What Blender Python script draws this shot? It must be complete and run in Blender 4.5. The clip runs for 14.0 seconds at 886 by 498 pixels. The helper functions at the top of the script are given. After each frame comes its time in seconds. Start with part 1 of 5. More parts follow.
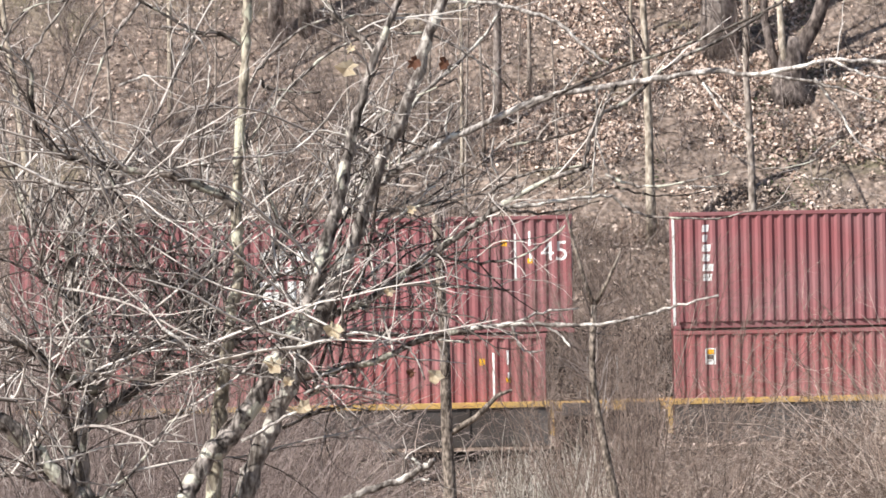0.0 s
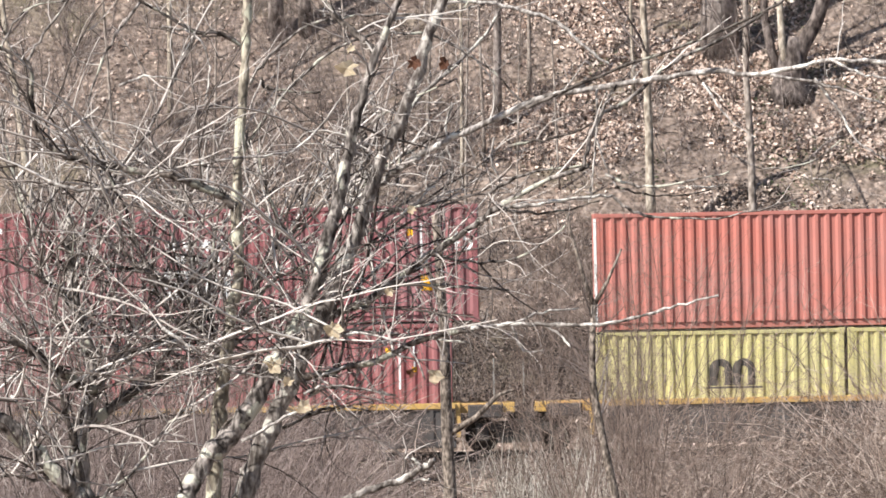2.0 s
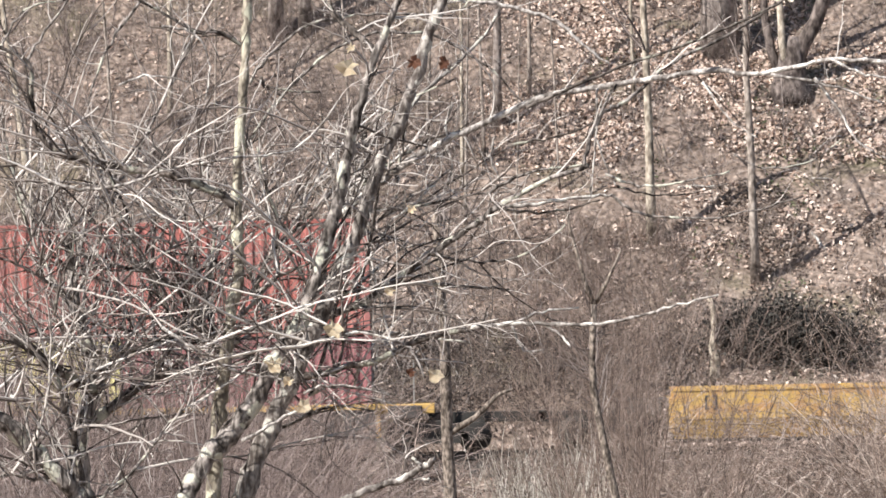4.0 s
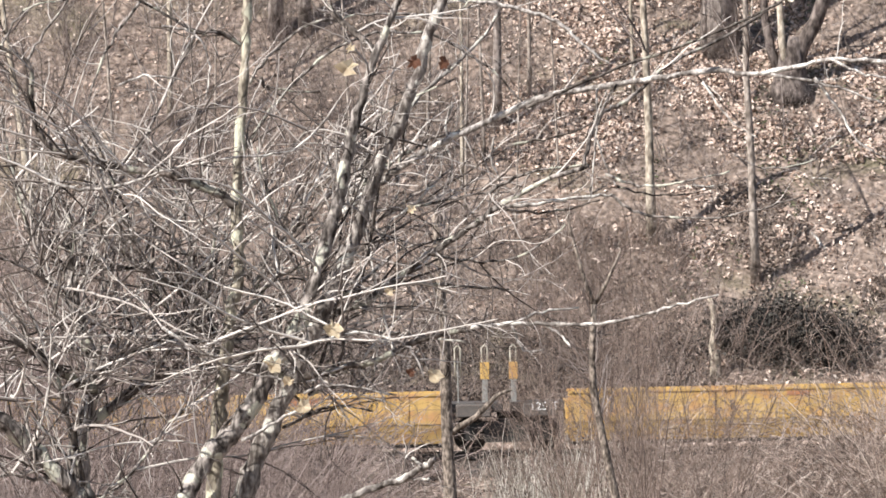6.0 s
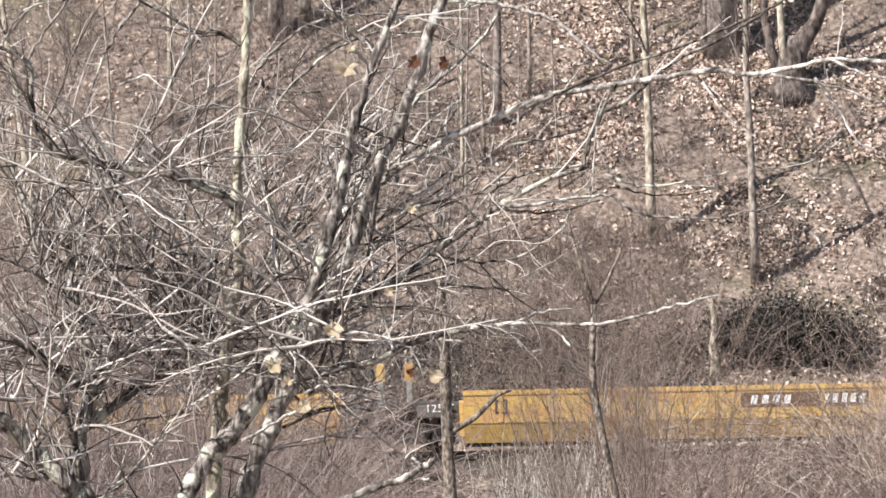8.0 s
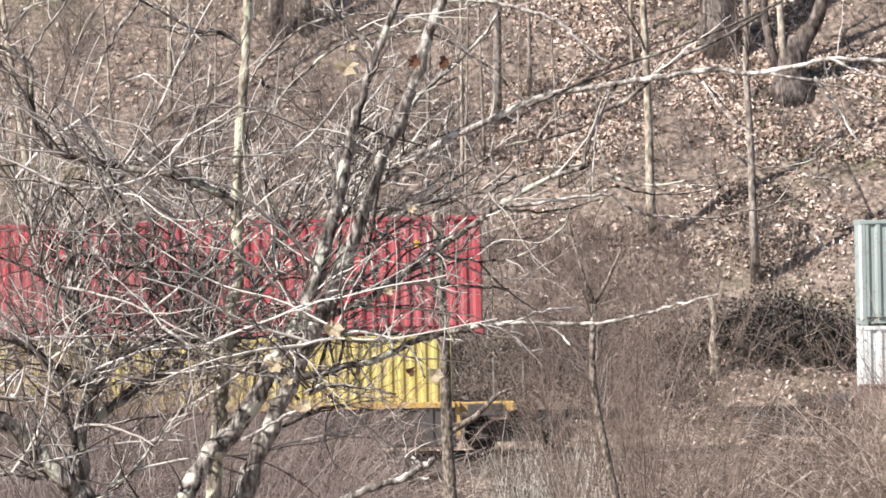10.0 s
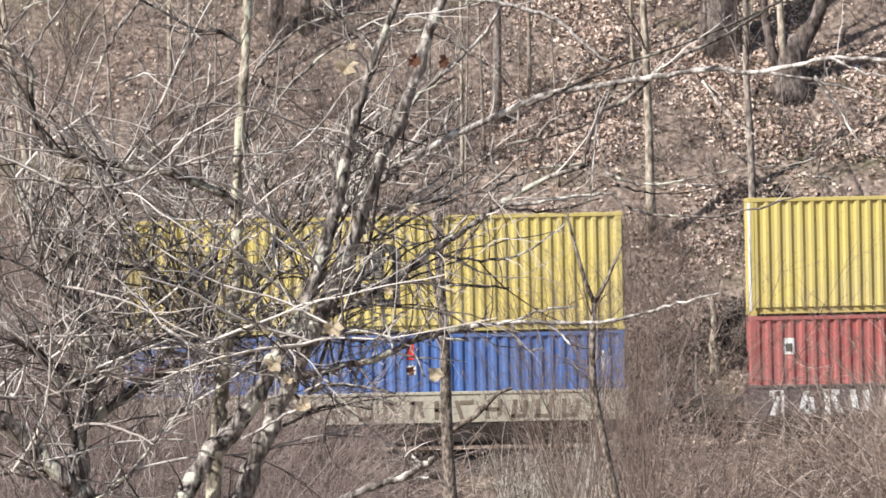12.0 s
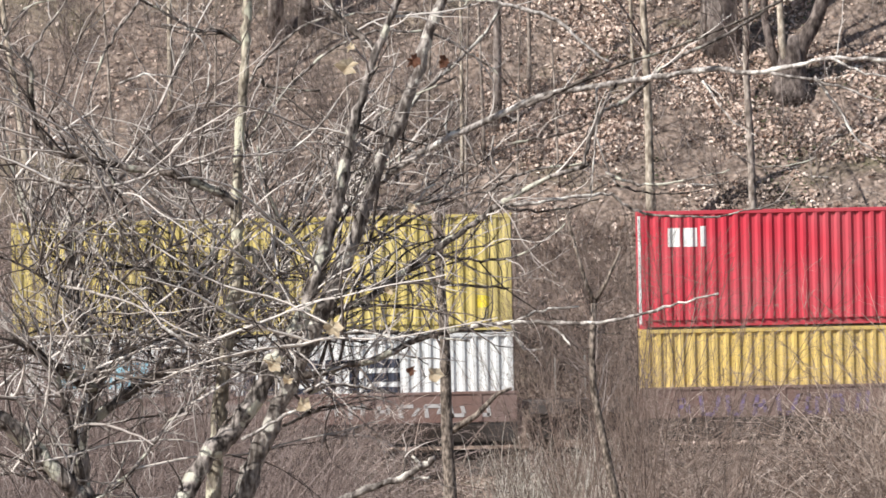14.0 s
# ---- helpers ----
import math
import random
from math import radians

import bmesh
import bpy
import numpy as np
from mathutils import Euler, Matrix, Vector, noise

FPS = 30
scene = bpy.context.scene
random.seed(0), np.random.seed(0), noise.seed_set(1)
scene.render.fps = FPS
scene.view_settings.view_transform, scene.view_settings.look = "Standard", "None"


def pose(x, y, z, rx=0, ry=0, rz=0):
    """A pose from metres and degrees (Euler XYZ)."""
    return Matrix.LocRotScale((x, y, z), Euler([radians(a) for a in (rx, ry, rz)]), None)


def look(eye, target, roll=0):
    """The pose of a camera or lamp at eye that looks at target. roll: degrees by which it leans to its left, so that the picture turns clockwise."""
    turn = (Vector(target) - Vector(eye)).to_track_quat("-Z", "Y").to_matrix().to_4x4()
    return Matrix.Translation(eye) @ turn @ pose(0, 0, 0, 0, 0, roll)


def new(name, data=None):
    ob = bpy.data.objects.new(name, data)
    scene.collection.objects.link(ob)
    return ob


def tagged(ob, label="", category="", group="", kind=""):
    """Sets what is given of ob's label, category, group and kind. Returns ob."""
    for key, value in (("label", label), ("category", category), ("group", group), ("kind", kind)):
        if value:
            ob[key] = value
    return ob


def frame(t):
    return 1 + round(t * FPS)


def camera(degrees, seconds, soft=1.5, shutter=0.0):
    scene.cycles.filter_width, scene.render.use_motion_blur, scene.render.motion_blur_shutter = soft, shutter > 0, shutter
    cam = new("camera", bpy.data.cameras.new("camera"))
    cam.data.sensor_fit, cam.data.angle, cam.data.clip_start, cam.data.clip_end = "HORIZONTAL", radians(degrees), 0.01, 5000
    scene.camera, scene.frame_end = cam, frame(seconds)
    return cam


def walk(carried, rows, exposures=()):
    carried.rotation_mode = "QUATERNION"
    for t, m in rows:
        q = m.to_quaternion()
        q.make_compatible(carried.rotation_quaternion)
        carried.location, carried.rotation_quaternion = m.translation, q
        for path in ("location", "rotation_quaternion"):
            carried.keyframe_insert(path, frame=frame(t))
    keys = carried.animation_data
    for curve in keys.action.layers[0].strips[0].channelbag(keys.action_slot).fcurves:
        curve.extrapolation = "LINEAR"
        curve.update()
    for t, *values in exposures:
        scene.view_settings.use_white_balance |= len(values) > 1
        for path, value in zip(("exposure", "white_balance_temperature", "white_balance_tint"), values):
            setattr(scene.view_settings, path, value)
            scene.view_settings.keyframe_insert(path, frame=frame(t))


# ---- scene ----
# Train along +X at y = TY; rails' top is z = 0; the near side of the loads is y = TY - 1.22.
TY = 194.32
SPEED = 16.63

# ---- camera ----
EYE = (0.0, 0.0, 5.0)
cam = camera(6.41, 14.0, soft=1.68)


def aim(lift, side=0.0):
    return look(EYE, (side, 193.1, 5.0 + lift), -1.15)


walk(cam, [(0.0, aim(0.0)), (1.5, aim(0.004)), (3.0, aim(-0.012)), (6.5, aim(-0.014)), (8.0, aim(-0.012)),
           (10.5, aim(-0.036)), (12.5, aim(-0.055)), (13.2, aim(-0.06)), (14.0, aim(-0.045))],
     [(0.0, 0.75), (3.0, 0.75), (5.5, 0.79), (8.2, 0.79), (10.5, 0.80), (11.0, 0.69), (11.6, 0.63), (12.5, 0.53), (13.2, 0.52), (14.0, 0.49)])

# ---- light ----
SUN = Vector((-0.60, -0.42, 0.68)).normalized()
world = bpy.data.worlds.new("sky")
scene.world = world
world.use_nodes = True
wn = world.node_tree.nodes
sky = wn.new("ShaderNodeTexSky")
sky.sky_type = "NISHITA"
sky.sun_disc = False
sky.sun_elevation = math.asin(SUN.z)
sky.sun_rotation = math.atan2(SUN.x, SUN.y)
wn["Background"].inputs["Strength"].default_value = 0.07
world.node_tree.links.new(sky.outputs[0], wn["Background"].inputs[0])
lamp = bpy.data.lights.new("sun", "SUN")
lamp.energy, lamp.angle, lamp.color = 5.0, radians(0.55), (1.0, 0.965, 0.92)
sun = new("sun", lamp)
sun.matrix_world = look(SUN * 60, (0, 0, 0))


# ---- materials ----
def nodes_of(name, rough=0.8, metal=0.0, spec=0.3):
    m = bpy.data.materials.new(name)
    m.use_nodes = True
    n, l = m.node_tree.nodes, m.node_tree.links
    b = n["Principled BSDF"]
    b.inputs["Roughness"].default_value = rough
    b.inputs["Metallic"].default_value = metal
    b.inputs["Specular IOR Level"].default_value = spec
    return m, n, l, b


def noise_node(n, l, scale, detail=4.0, space="Object", stretch=(1, 1, 1)):
    co = n.new("ShaderNodeTexCoord")
    mp = n.new("ShaderNodeMapping")
    mp.inputs["Scale"].default_value = stretch
    l.new(co.outputs[space], mp.inputs[0])
    t = n.new("ShaderNodeTexNoise")
    t.inputs["Scale"].default_value, t.inputs["Detail"].default_value = scale, detail
    l.new(mp.outputs[0], t.inputs["Vector"])
    return t


def ramp(n, l, source, stops):
    r = n.new("ShaderNodeValToRGB")
    while len(r.color_ramp.elements) < len(stops):
        r.color_ramp.elements.new(0.5)
    for e, (p, c) in zip(r.color_ramp.elements, stops):
        e.position, e.color = p, (*c, 1)
    l.new(source, r.inputs[0])
    return r


def mixed(n, l, kind, fac, a, b):
    x = n.new("ShaderNodeMix")
    x.data_type, x.blend_type = "RGBA", kind
    for value, i in ((fac, 0), (a, 6), (b, 7)):
        if isinstance(value, (int, float)):
            x.inputs[i].default_value = value
        elif isinstance(value, tuple):
            x.inputs[i].default_value = (*value, 1)
        else:
            l.new(value, x.inputs[i])
    return x.outputs[2]


def bump(n, l, b, height, strength, distance):
    k = n.new("ShaderNodeBump")
    k.inputs["Strength"].default_value, k.inputs["Distance"].default_value = strength, distance
    l.new(height, k.inputs["Height"])
    l.new(k.outputs[0], b.inputs["Normal"])


def paint(name, colour, wear=(0.16, 0.09, 0.06), amount=0.5, rough=0.55, patches=None):
    """Weathered paint on steel: faded patches, dirt streaks that run down, rust specks."""
    m, n, l, b = nodes_of(name, rough, 0.0, 0.35)
    big = noise_node(n, l, 0.7, 3)
    streak = noise_node(n, l, 3.0, 5, stretch=(2.2, 2.2, 0.22))
    speck = noise_node(n, l, 14.0, 6)
    faded = tuple(0.80 * c + 0.06 for c in colour)
    base = mixed(n, l, "MIX", ramp(n, l, big.outputs[0], [(0.35, (0, 0, 0)), (0.7, (1, 1, 1))]).outputs[0], colour, faded)
    if patches:
        blotch = noise_node(n, l, 1.7, 6, stretch=(0.7, 1, 1.6))
        base = mixed(n, l, "MIX", ramp(n, l, blotch.outputs[0], [(0.50, (0, 0, 0)), (0.62, (0.75, 0.75, 0.75))]).outputs[0], base, patches)
    dirt = ramp(n, l, streak.outputs[0], [(0.48, (0, 0, 0)), (0.75, (amount, amount, amount))])
    base = mixed(n, l, "MIX", dirt.outputs[0], base, tuple(0.55 * c + 0.03 for c in colour))
    rust = ramp(n, l, speck.outputs[0], [(0.64, (0, 0, 0)), (0.70, (amount, amount, amount))])
    base = mixed(n, l, "MIX", rust.outputs[0], base, wear)
    l.new(base, b.inputs["Base Color"])
    bump(n, l, b, speck.outputs[0], 0.15, 0.01)
    return m


def bark(name, dark, light, lichen=None, scale=9.0, rough=0.9):
    """Rough bark: dark furrows, pale ridges, and lichen in patches with ragged edges."""
    m, n, l, b = nodes_of(name, rough, 0.0, 0.15)
    grain = noise_node(n, l, scale * 2.2, 6, stretch=(1, 1, 0.45))
    blot = noise_node(n, l, scale * 0.55, 7)
    mid = tuple(0.55 * p + 0.45 * q for p, q in zip(dark, light))
    c = ramp(n, l, grain.outputs[0], [(0.38, dark), (0.5, mid), (0.62, light)]).outputs[0]
    c = mixed(n, l, "MULTIPLY", 1.0, c, ramp(n, l, blot.outputs[0], [(0.36, (0.45, 0.44, 0.43)), (0.52, (1.0, 1.0, 1.0))]).outputs[0])
    if lichen:
        c = mixed(n, l, "MIX", ramp(n, l, blot.outputs[0], [(0.56, (0, 0, 0)), (0.60, (0.9, 0.9, 0.9))]).outputs[0], c, lichen)
    l.new(c, b.inputs["Base Color"])
    bump(n, l, b, grain.outputs[0], 0.9, 0.03)
    return m


def islands(name, stops, rough=0.85, patch=None):
    """Colours that differ from piece to piece of a joined mesh."""
    m, n, l, b = nodes_of(name, rough, 0.0, 0.25)
    g = n.new("ShaderNodeNewGeometry")
    c = ramp(n, l, g.outputs["Random Per Island"], stops).outputs[0]
    if patch:
        t = noise_node(n, l, patch, 3)
        c = mixed(n, l, "MULTIPLY", 1.0, c, ramp(n, l, t.outputs[0], [(0.38, (0.42, 0.40, 0.39)), (0.6, (1.1, 1.06, 1.02))]).outputs[0])
    l.new(c, b.inputs["Base Color"])
    return m


def soil(name):
    """Leaf-strewn ground: brown litter, pale dry leaves, mossy and bare patches."""
    m, n, l, b = nodes_of(name, 0.95, 0.0, 0.15)
    fine = noise_node(n, l, 5.5, 6)
    cells = n.new("ShaderNodeTexVoronoi")
    cells.inputs["Scale"].default_value = 6.0
    l.new(n.new("ShaderNodeTexCoord").outputs["Object"], cells.inputs["Vector"])
    broad = noise_node(n, l, 0.35, 4)
    c = ramp(n, l, fine.outputs[0], [(0.3, (0.105, 0.080, 0.065)), (0.5, (0.265, 0.204, 0.168)), (0.7, (0.44, 0.355, 0.30))]).outputs[0]
    c = mixed(n, l, "MULTIPLY", 0.5, c, ramp(n, l, cells.outputs["Distance"], [(0.0, (1.2, 1.15, 1.1)), (0.6, (0.5, 0.5, 0.5))]).outputs[0])
    c = mixed(n, l, "MIX", ramp(n, l, broad.outputs[0], [(0.55, (0, 0, 0)), (0.72, (0.5, 0.5, 0.5))]).outputs[0], c, (0.13, 0.13, 0.07))
    l.new(c, b.inputs["Base Color"])
    bump(n, l, b, cells.outputs["Distance"], 0.8, 0.06)
    return m


def gravel(name):
    m, n, l, b = nodes_of(name, 0.95, 0.0, 0.2)
    cells = n.new("ShaderNodeTexVoronoi")
    cells.inputs["Scale"].default_value = 16.0
    l.new(n.new("ShaderNodeTexCoord").outputs["Object"], cells.inputs["Vector"])
    wide = noise_node(n, l, 0.8, 4)
    c = ramp(n, l, cells.outputs["Color"], [(0.2, (0.03, 0.025, 0.022)), (0.8, (0.14, 0.12, 0.108))]).outputs[0]
    c = mixed(n, l, "MIX", ramp(n, l, wide.outputs[0], [(0.45, (0, 0, 0)), (0.65, (0.7, 0.7, 0.7))]).outputs[0], c, (0.075, 0.058, 0.046))
    l.new(c, b.inputs["Base Color"])
    bump(n, l, b, cells.outputs["Distance"], 0.9, 0.05)
    return m


def plain(name, colour, rough=0.7, metal=0.0):
    m, n, l, b = nodes_of(name, rough, metal, 0.3)
    t = noise_node(n, l, 5.0, 5)
    lo, hi = tuple(0.8 * c for c in colour), tuple(min(1.0, 1.12 * c) for c in colour)
    l.new(ramp(n, l, t.outputs[0], [(0.3, lo), (0.7, hi)]).outputs[0], b.inputs["Base Color"])
    return m


MAROON = paint("maroon_paint", (0.27, 0.09, 0.096))
OXBLOOD = paint("oxblood_paint", (0.31, 0.10, 0.10))
ORANGE = paint("orange_red_paint", (0.47, 0.16, 0.125))
TRED = paint("rust_red_paint", (0.38, 0.12, 0.10))
CRIMSON = paint("crimson_paint", (0.55, 0.035, 0.06), amount=0.2)
DEEPRED = paint("deep_red_paint", (0.40, 0.06, 0.075), amount=0.3)
BRICKRED = paint("brick_red_paint", (0.40, 0.11, 0.10))
YELLOW = paint("yellow_paint", (0.58, 0.465, 0.145), wear=(0.2, 0.12, 0.05), amount=0.42)
PALEYELLOW = paint("pale_yellow_paint", (0.54, 0.48, 0.21), wear=(0.2, 0.12, 0.05), amount=0.3)
OCHRE = paint("ochre_yellow_paint", (0.66, 0.47, 0.14), wear=(0.2, 0.12, 0.05), amount=0.35)
GREYGREEN = paint("grey_green_paint", (0.33, 0.385, 0.365), amount=0.5)
WHITEP = paint("white_paint", (0.72, 0.73, 0.72), wear=(0.35, 0.22, 0.15), amount=0.3)
BLUE = paint("blue_paint", (0.06, 0.135, 0.37), amount=0.3)
CARYELLOW = paint("car_yellow_paint", (0.58, 0.36, 0.10), wear=(0.20, 0.10, 0.06), amount=0.8, patches=(0.46, 0.24, 0.11))
CARMAROON = paint("car_maroon_paint", (0.20, 0.12, 0.10), amount=0.5)
CARGREY = paint("car_pale_paint", (0.50, 0.455, 0.36), amount=0.7)
CARPLUM = paint("car_plum_paint", (0.11, 0.082, 0.078), amount=0.5)
PATCHGREY = paint("patch_grey_paint", (0.33, 0.30, 0.28), amount=0.6)
# near-black: the shade low on the car sides is put into this paint
SHADESKIRT = paint("shaded_skirt_paint", (0.045, 0.034, 0.028), amount=0.6)
CARDARK = paint("car_dark_paint", (0.045, 0.035, 0.03), amount=0.5)
STEEL = plain("dark_steel", (0.06, 0.055, 0.05), 0.6, 0.4)
CHALKMARK = plain("chalky_graffiti", (0.46, 0.44, 0.43))
WHITEMARK = plain("white_marking", (0.80, 0.80, 0.78))
DARKMARK = plain("dark_grey_marking", (0.035, 0.04, 0.06))
BLACKMARK = plain("faded_black_marking", (0.075, 0.068, 0.06))
NAVYMARK = plain("navy_marking", (0.02, 0.025, 0.13))
FADEDMARK = plain("faded_brown_marking", (0.21, 0.165, 0.13))
ORANGEMARK = plain("orange_marking", (0.72, 0.19, 0.07))
CYANMARK = plain("light_blue_marking", (0.32, 0.60, 0.72))
AMBERMARK = plain("amber_marking", (0.75, 0.38, 0.01))
LEMONMARK = plain("lemon_marking", (0.80, 0.64, 0.06))
REDMARK = plain("red_marking", (0.50, 0.03, 0.03))
PLUMMARK = plain("faded_plum_marking", (0.17, 0.06, 0.15))
DARKRUST = plain("dark_rust_marking", (0.15, 0.085, 0.055))
FADEDRED = plain("faded_red_marking", (0.44, 0.20, 0.10))
VIOLETMARK = plain("violet_graffiti", (0.20, 0.15, 0.25))
POSTGREY = plain("grey_metal", (0.30, 0.29, 0.27), 0.5, 0.3)
PALEPOST = plain("pale_worn_metal", (0.52, 0.48, 0.40), 0.6, 0.1)
DULLSTEEL = plain("dull_brown_steel", (0.12, 0.105, 0.095), 0.7)
BALLAST = gravel("ballast_gravel")
SOIL = soil("leaf_litter_soil")


# ---- mesh helpers ----
def part(name, bm, material, parent, label="", place=None):
    if isinstance(bm, bpy.types.Mesh):
        me = bm
    else:
        me = bpy.data.meshes.new(name)
        bm.to_mesh(me)
        bm.free()
    if material is not None and not me.materials:
        me.materials.append(material)
    ob = new(name, me)
    if parent is not None:
        ob.parent = parent
    if place is not None:
        ob.matrix_basis = place
    if label:
        ob["label"] = label
    return ob


def add_box(bm, x0, x1, y0, y1, z0, z1):
    v = [bm.verts.new((x, y, z)) for x in (x0, x1) for y in (y0, y1) for z in (z0, z1)]
    for f in ((0, 1, 3, 2), (4, 6, 7, 5), (0, 4, 5, 1), (2, 3, 7, 6), (0, 2, 6, 4), (1, 5, 7, 3)):
        bm.faces.new([v[i] for i in f])
    return bm


def box(x0, x1, y0, y1, z0, z1, bevel=0.0):
    bm = add_box(bmesh.new(), x0, x1, y0, y1, z0, z1)
    if bevel:
        bmesh.ops.bevel(bm, geom=list(bm.edges), offset=bevel, segments=1, affect="EDGES")
    return bm


def quad_mesh(name, verts, faces):
    me = bpy.data.meshes.new(name)
    me.from_pydata(verts, [], faces)
    me.update()
    return me


def tube(bm, points, radii, sides=6):
    """A round, tapered tube through the points."""
    rings = []
    for i, p in enumerate(points):
        p = Vector(p)
        way = (Vector(points[min(i + 1, len(points) - 1)]) - Vector(points[max(i - 1, 0)])).normalized()
        side = way.cross(Vector((0.13, 1, 0.21))).normalized()
        up = side.cross(way)
        rings.append([bm.verts.new(p + radii[i] * (math.cos(a) * side + math.sin(a) * up))
                      for a in (math.tau * k / sides for k in range(sides))])
    for a, b in zip(rings, rings[1:]):
        for k in range(sides):
            bm.faces.new((a[k], a[(k + 1) % sides], b[(k + 1) % sides], b[k]))
    bm.faces.new(rings[0][::-1])
    bm.faces.new(rings[-1])
    for f in bm.faces:
        f.smooth = True
    return bm


# ---- ground ----
def hill(x, y):
    """Height of the ground: a dip before the railway, its bank, and a wooded slope behind."""
    def step(a, b, v):
        v = min(1.0, max(0.0, (v - a) / (b - a)))
        return v * v * (3 - 2 * v)
    z = 3.3 - 4.9 * step(8, 90, y) + 0.95 * step(176, 189, y)
    if y > 198.5:
        d = y - 198.5
        z += 0.72 * d * step(0, 3, d) if d < 60 else 43.2 + 0.25 * (d - 60)
    if abs(y - TY) > 4:
        z += 0.35 * noise.noise((x * 0.13, y * 0.13, 1.7)) + 0.16 * noise.noise((x * 0.6, y * 0.6, 4.2)) + 0.15 * noise.noise((x * 1.6, y * 1.6, 9.1))
    return z


def build_ground():
    ys = [-60, -30, -10, 0, 10, 20, 30, 40, 60, 80, 110, 140, 160] + [170 + i for i in range(16)]
    ys += [186 + 0.5 * i for i in range(80)] + [226 + 2 * i for i in range(18)] + [270, 300, 400, 700, 1500, 3000]
    xs = [-2500, -900, -400, -200, -120, -80, -60, -45, -35, -28] + [-24 + 0.5 * i for i in range(97)]
    xs += [28, 35, 45, 60, 80, 120, 200, 400, 900, 2500]
    verts = [(x, y, hill(x, y)) for y in ys for x in xs]
    w = len(xs)
    faces = [(j * w + i, j * w + i + 1, (j + 1) * w + i + 1, (j + 1) * w + i) for j in range(len(ys) - 1) for i in range(w - 1)]
    ob = part("ground", quad_mesh("ground", verts, faces), SOIL, None)
    for p in ob.data.polygons:
        p.use_smooth = True
    tagged(ob, "brown leaf-strewn ground rising into a wooded slope", "ground", kind="structure")


build_ground()


# ---- railway ----
def build_track():
    bed = bmesh.new()
    prof = [(-3.2, -0.75), (-1.9, -0.22), (1.9, -0.22), (3.2, -0.75)]
    for x in (-420, 420):
        for y, z in prof:
            bed.verts.new((x, TY + y, z))
    bed.verts.ensure_lookup_table()
    for i in range(3):
        bed.faces.new([bed.verts[k] for k in (i, i + 4, i + 5, i + 1)])
    tagged(part("track_bed", bed, BALLAST, None), "grey crushed-stone bed under the rails", "track bed", kind="structure")
    for side in (-0.75, 0.75):
        bm = add_box(bmesh.new(), -420, 420, TY + side - 0.035, TY + side + 0.035, -0.04, 0.0)
        add_box(bm, -420, 420, TY + side - 0.009, TY + side + 0.009, -0.14, -0.04)
        add_box(bm, -420, 420, TY + side - 0.07, TY + side + 0.07, -0.165, -0.14)
        tagged(part("rail", bm, STEEL, None), "worn steel rail on a stone bed", "rail", kind="structure")


build_track()


# ---- containers ----
PRESS = ((0.0, 0), (0.26, 0), (0.50, 1), (0.76, 1))
DEPTH, POST = 0.045, 0.15


def corrugated(length, height, depth=DEPTH, pitch=0.278, flip=1):
    """A wall of pressed steel: upright trapezoid waves between the posts."""
    n = max(1, round(length / pitch))
    p = length / n
    prof = [((i + a) * p, d * depth) for i in range(n) for a, d in PRESS] + [(length, 0)]
    verts = [(x, flip * d, z) for z in (0, height) for x, d in prof]
    k = len(prof)
    return quad_mesh("side_panel", verts, [(i, i + 1, k + i + 1, k + i) for i in range(k - 1)])


WALLS = {}


def lay_on(top, bm, proud=0.0):
    """Press a flat painted shape (in x, z) onto the waves of the near wall of a container."""
    length = WALLS[top.name] - 2 * POST
    n = round(length / 0.278)
    p = length / n
    bmesh.ops.triangulate(bm, faces=bm.faces)
    lo, hi = min(v.co.x for v in bm.verts), max(v.co.x for v in bm.verts)
    for i in range(n + 1):
        for a, _ in PRESS:
            x = POST + (i + a) * p
            if lo < x < hi and x <= POST + length + 1e-6:
                bmesh.ops.bisect_plane(bm, geom=bm.verts[:] + bm.edges[:] + bm.faces[:], dist=1e-5, plane_co=(x, 0, 0), plane_no=(1, 0, 0))
    for v in bm.verts:
        u = (v.co.x - POST) / p
        inside = 0 < u < n
        u %= 1.0
        d = 0.0 if u < 0.26 else (u - 0.26) / 0.24 if u < 0.5 else 1.0 if u < 0.76 else (1 - u) / 0.24
        v.co.y = (0.012 + DEPTH * d if inside else 0.0) - 0.005 - proud
    return bm


LONG, HALF, BIG = 12.192, 6.058, 13.716
STD, HIGH = 2.591, 2.896


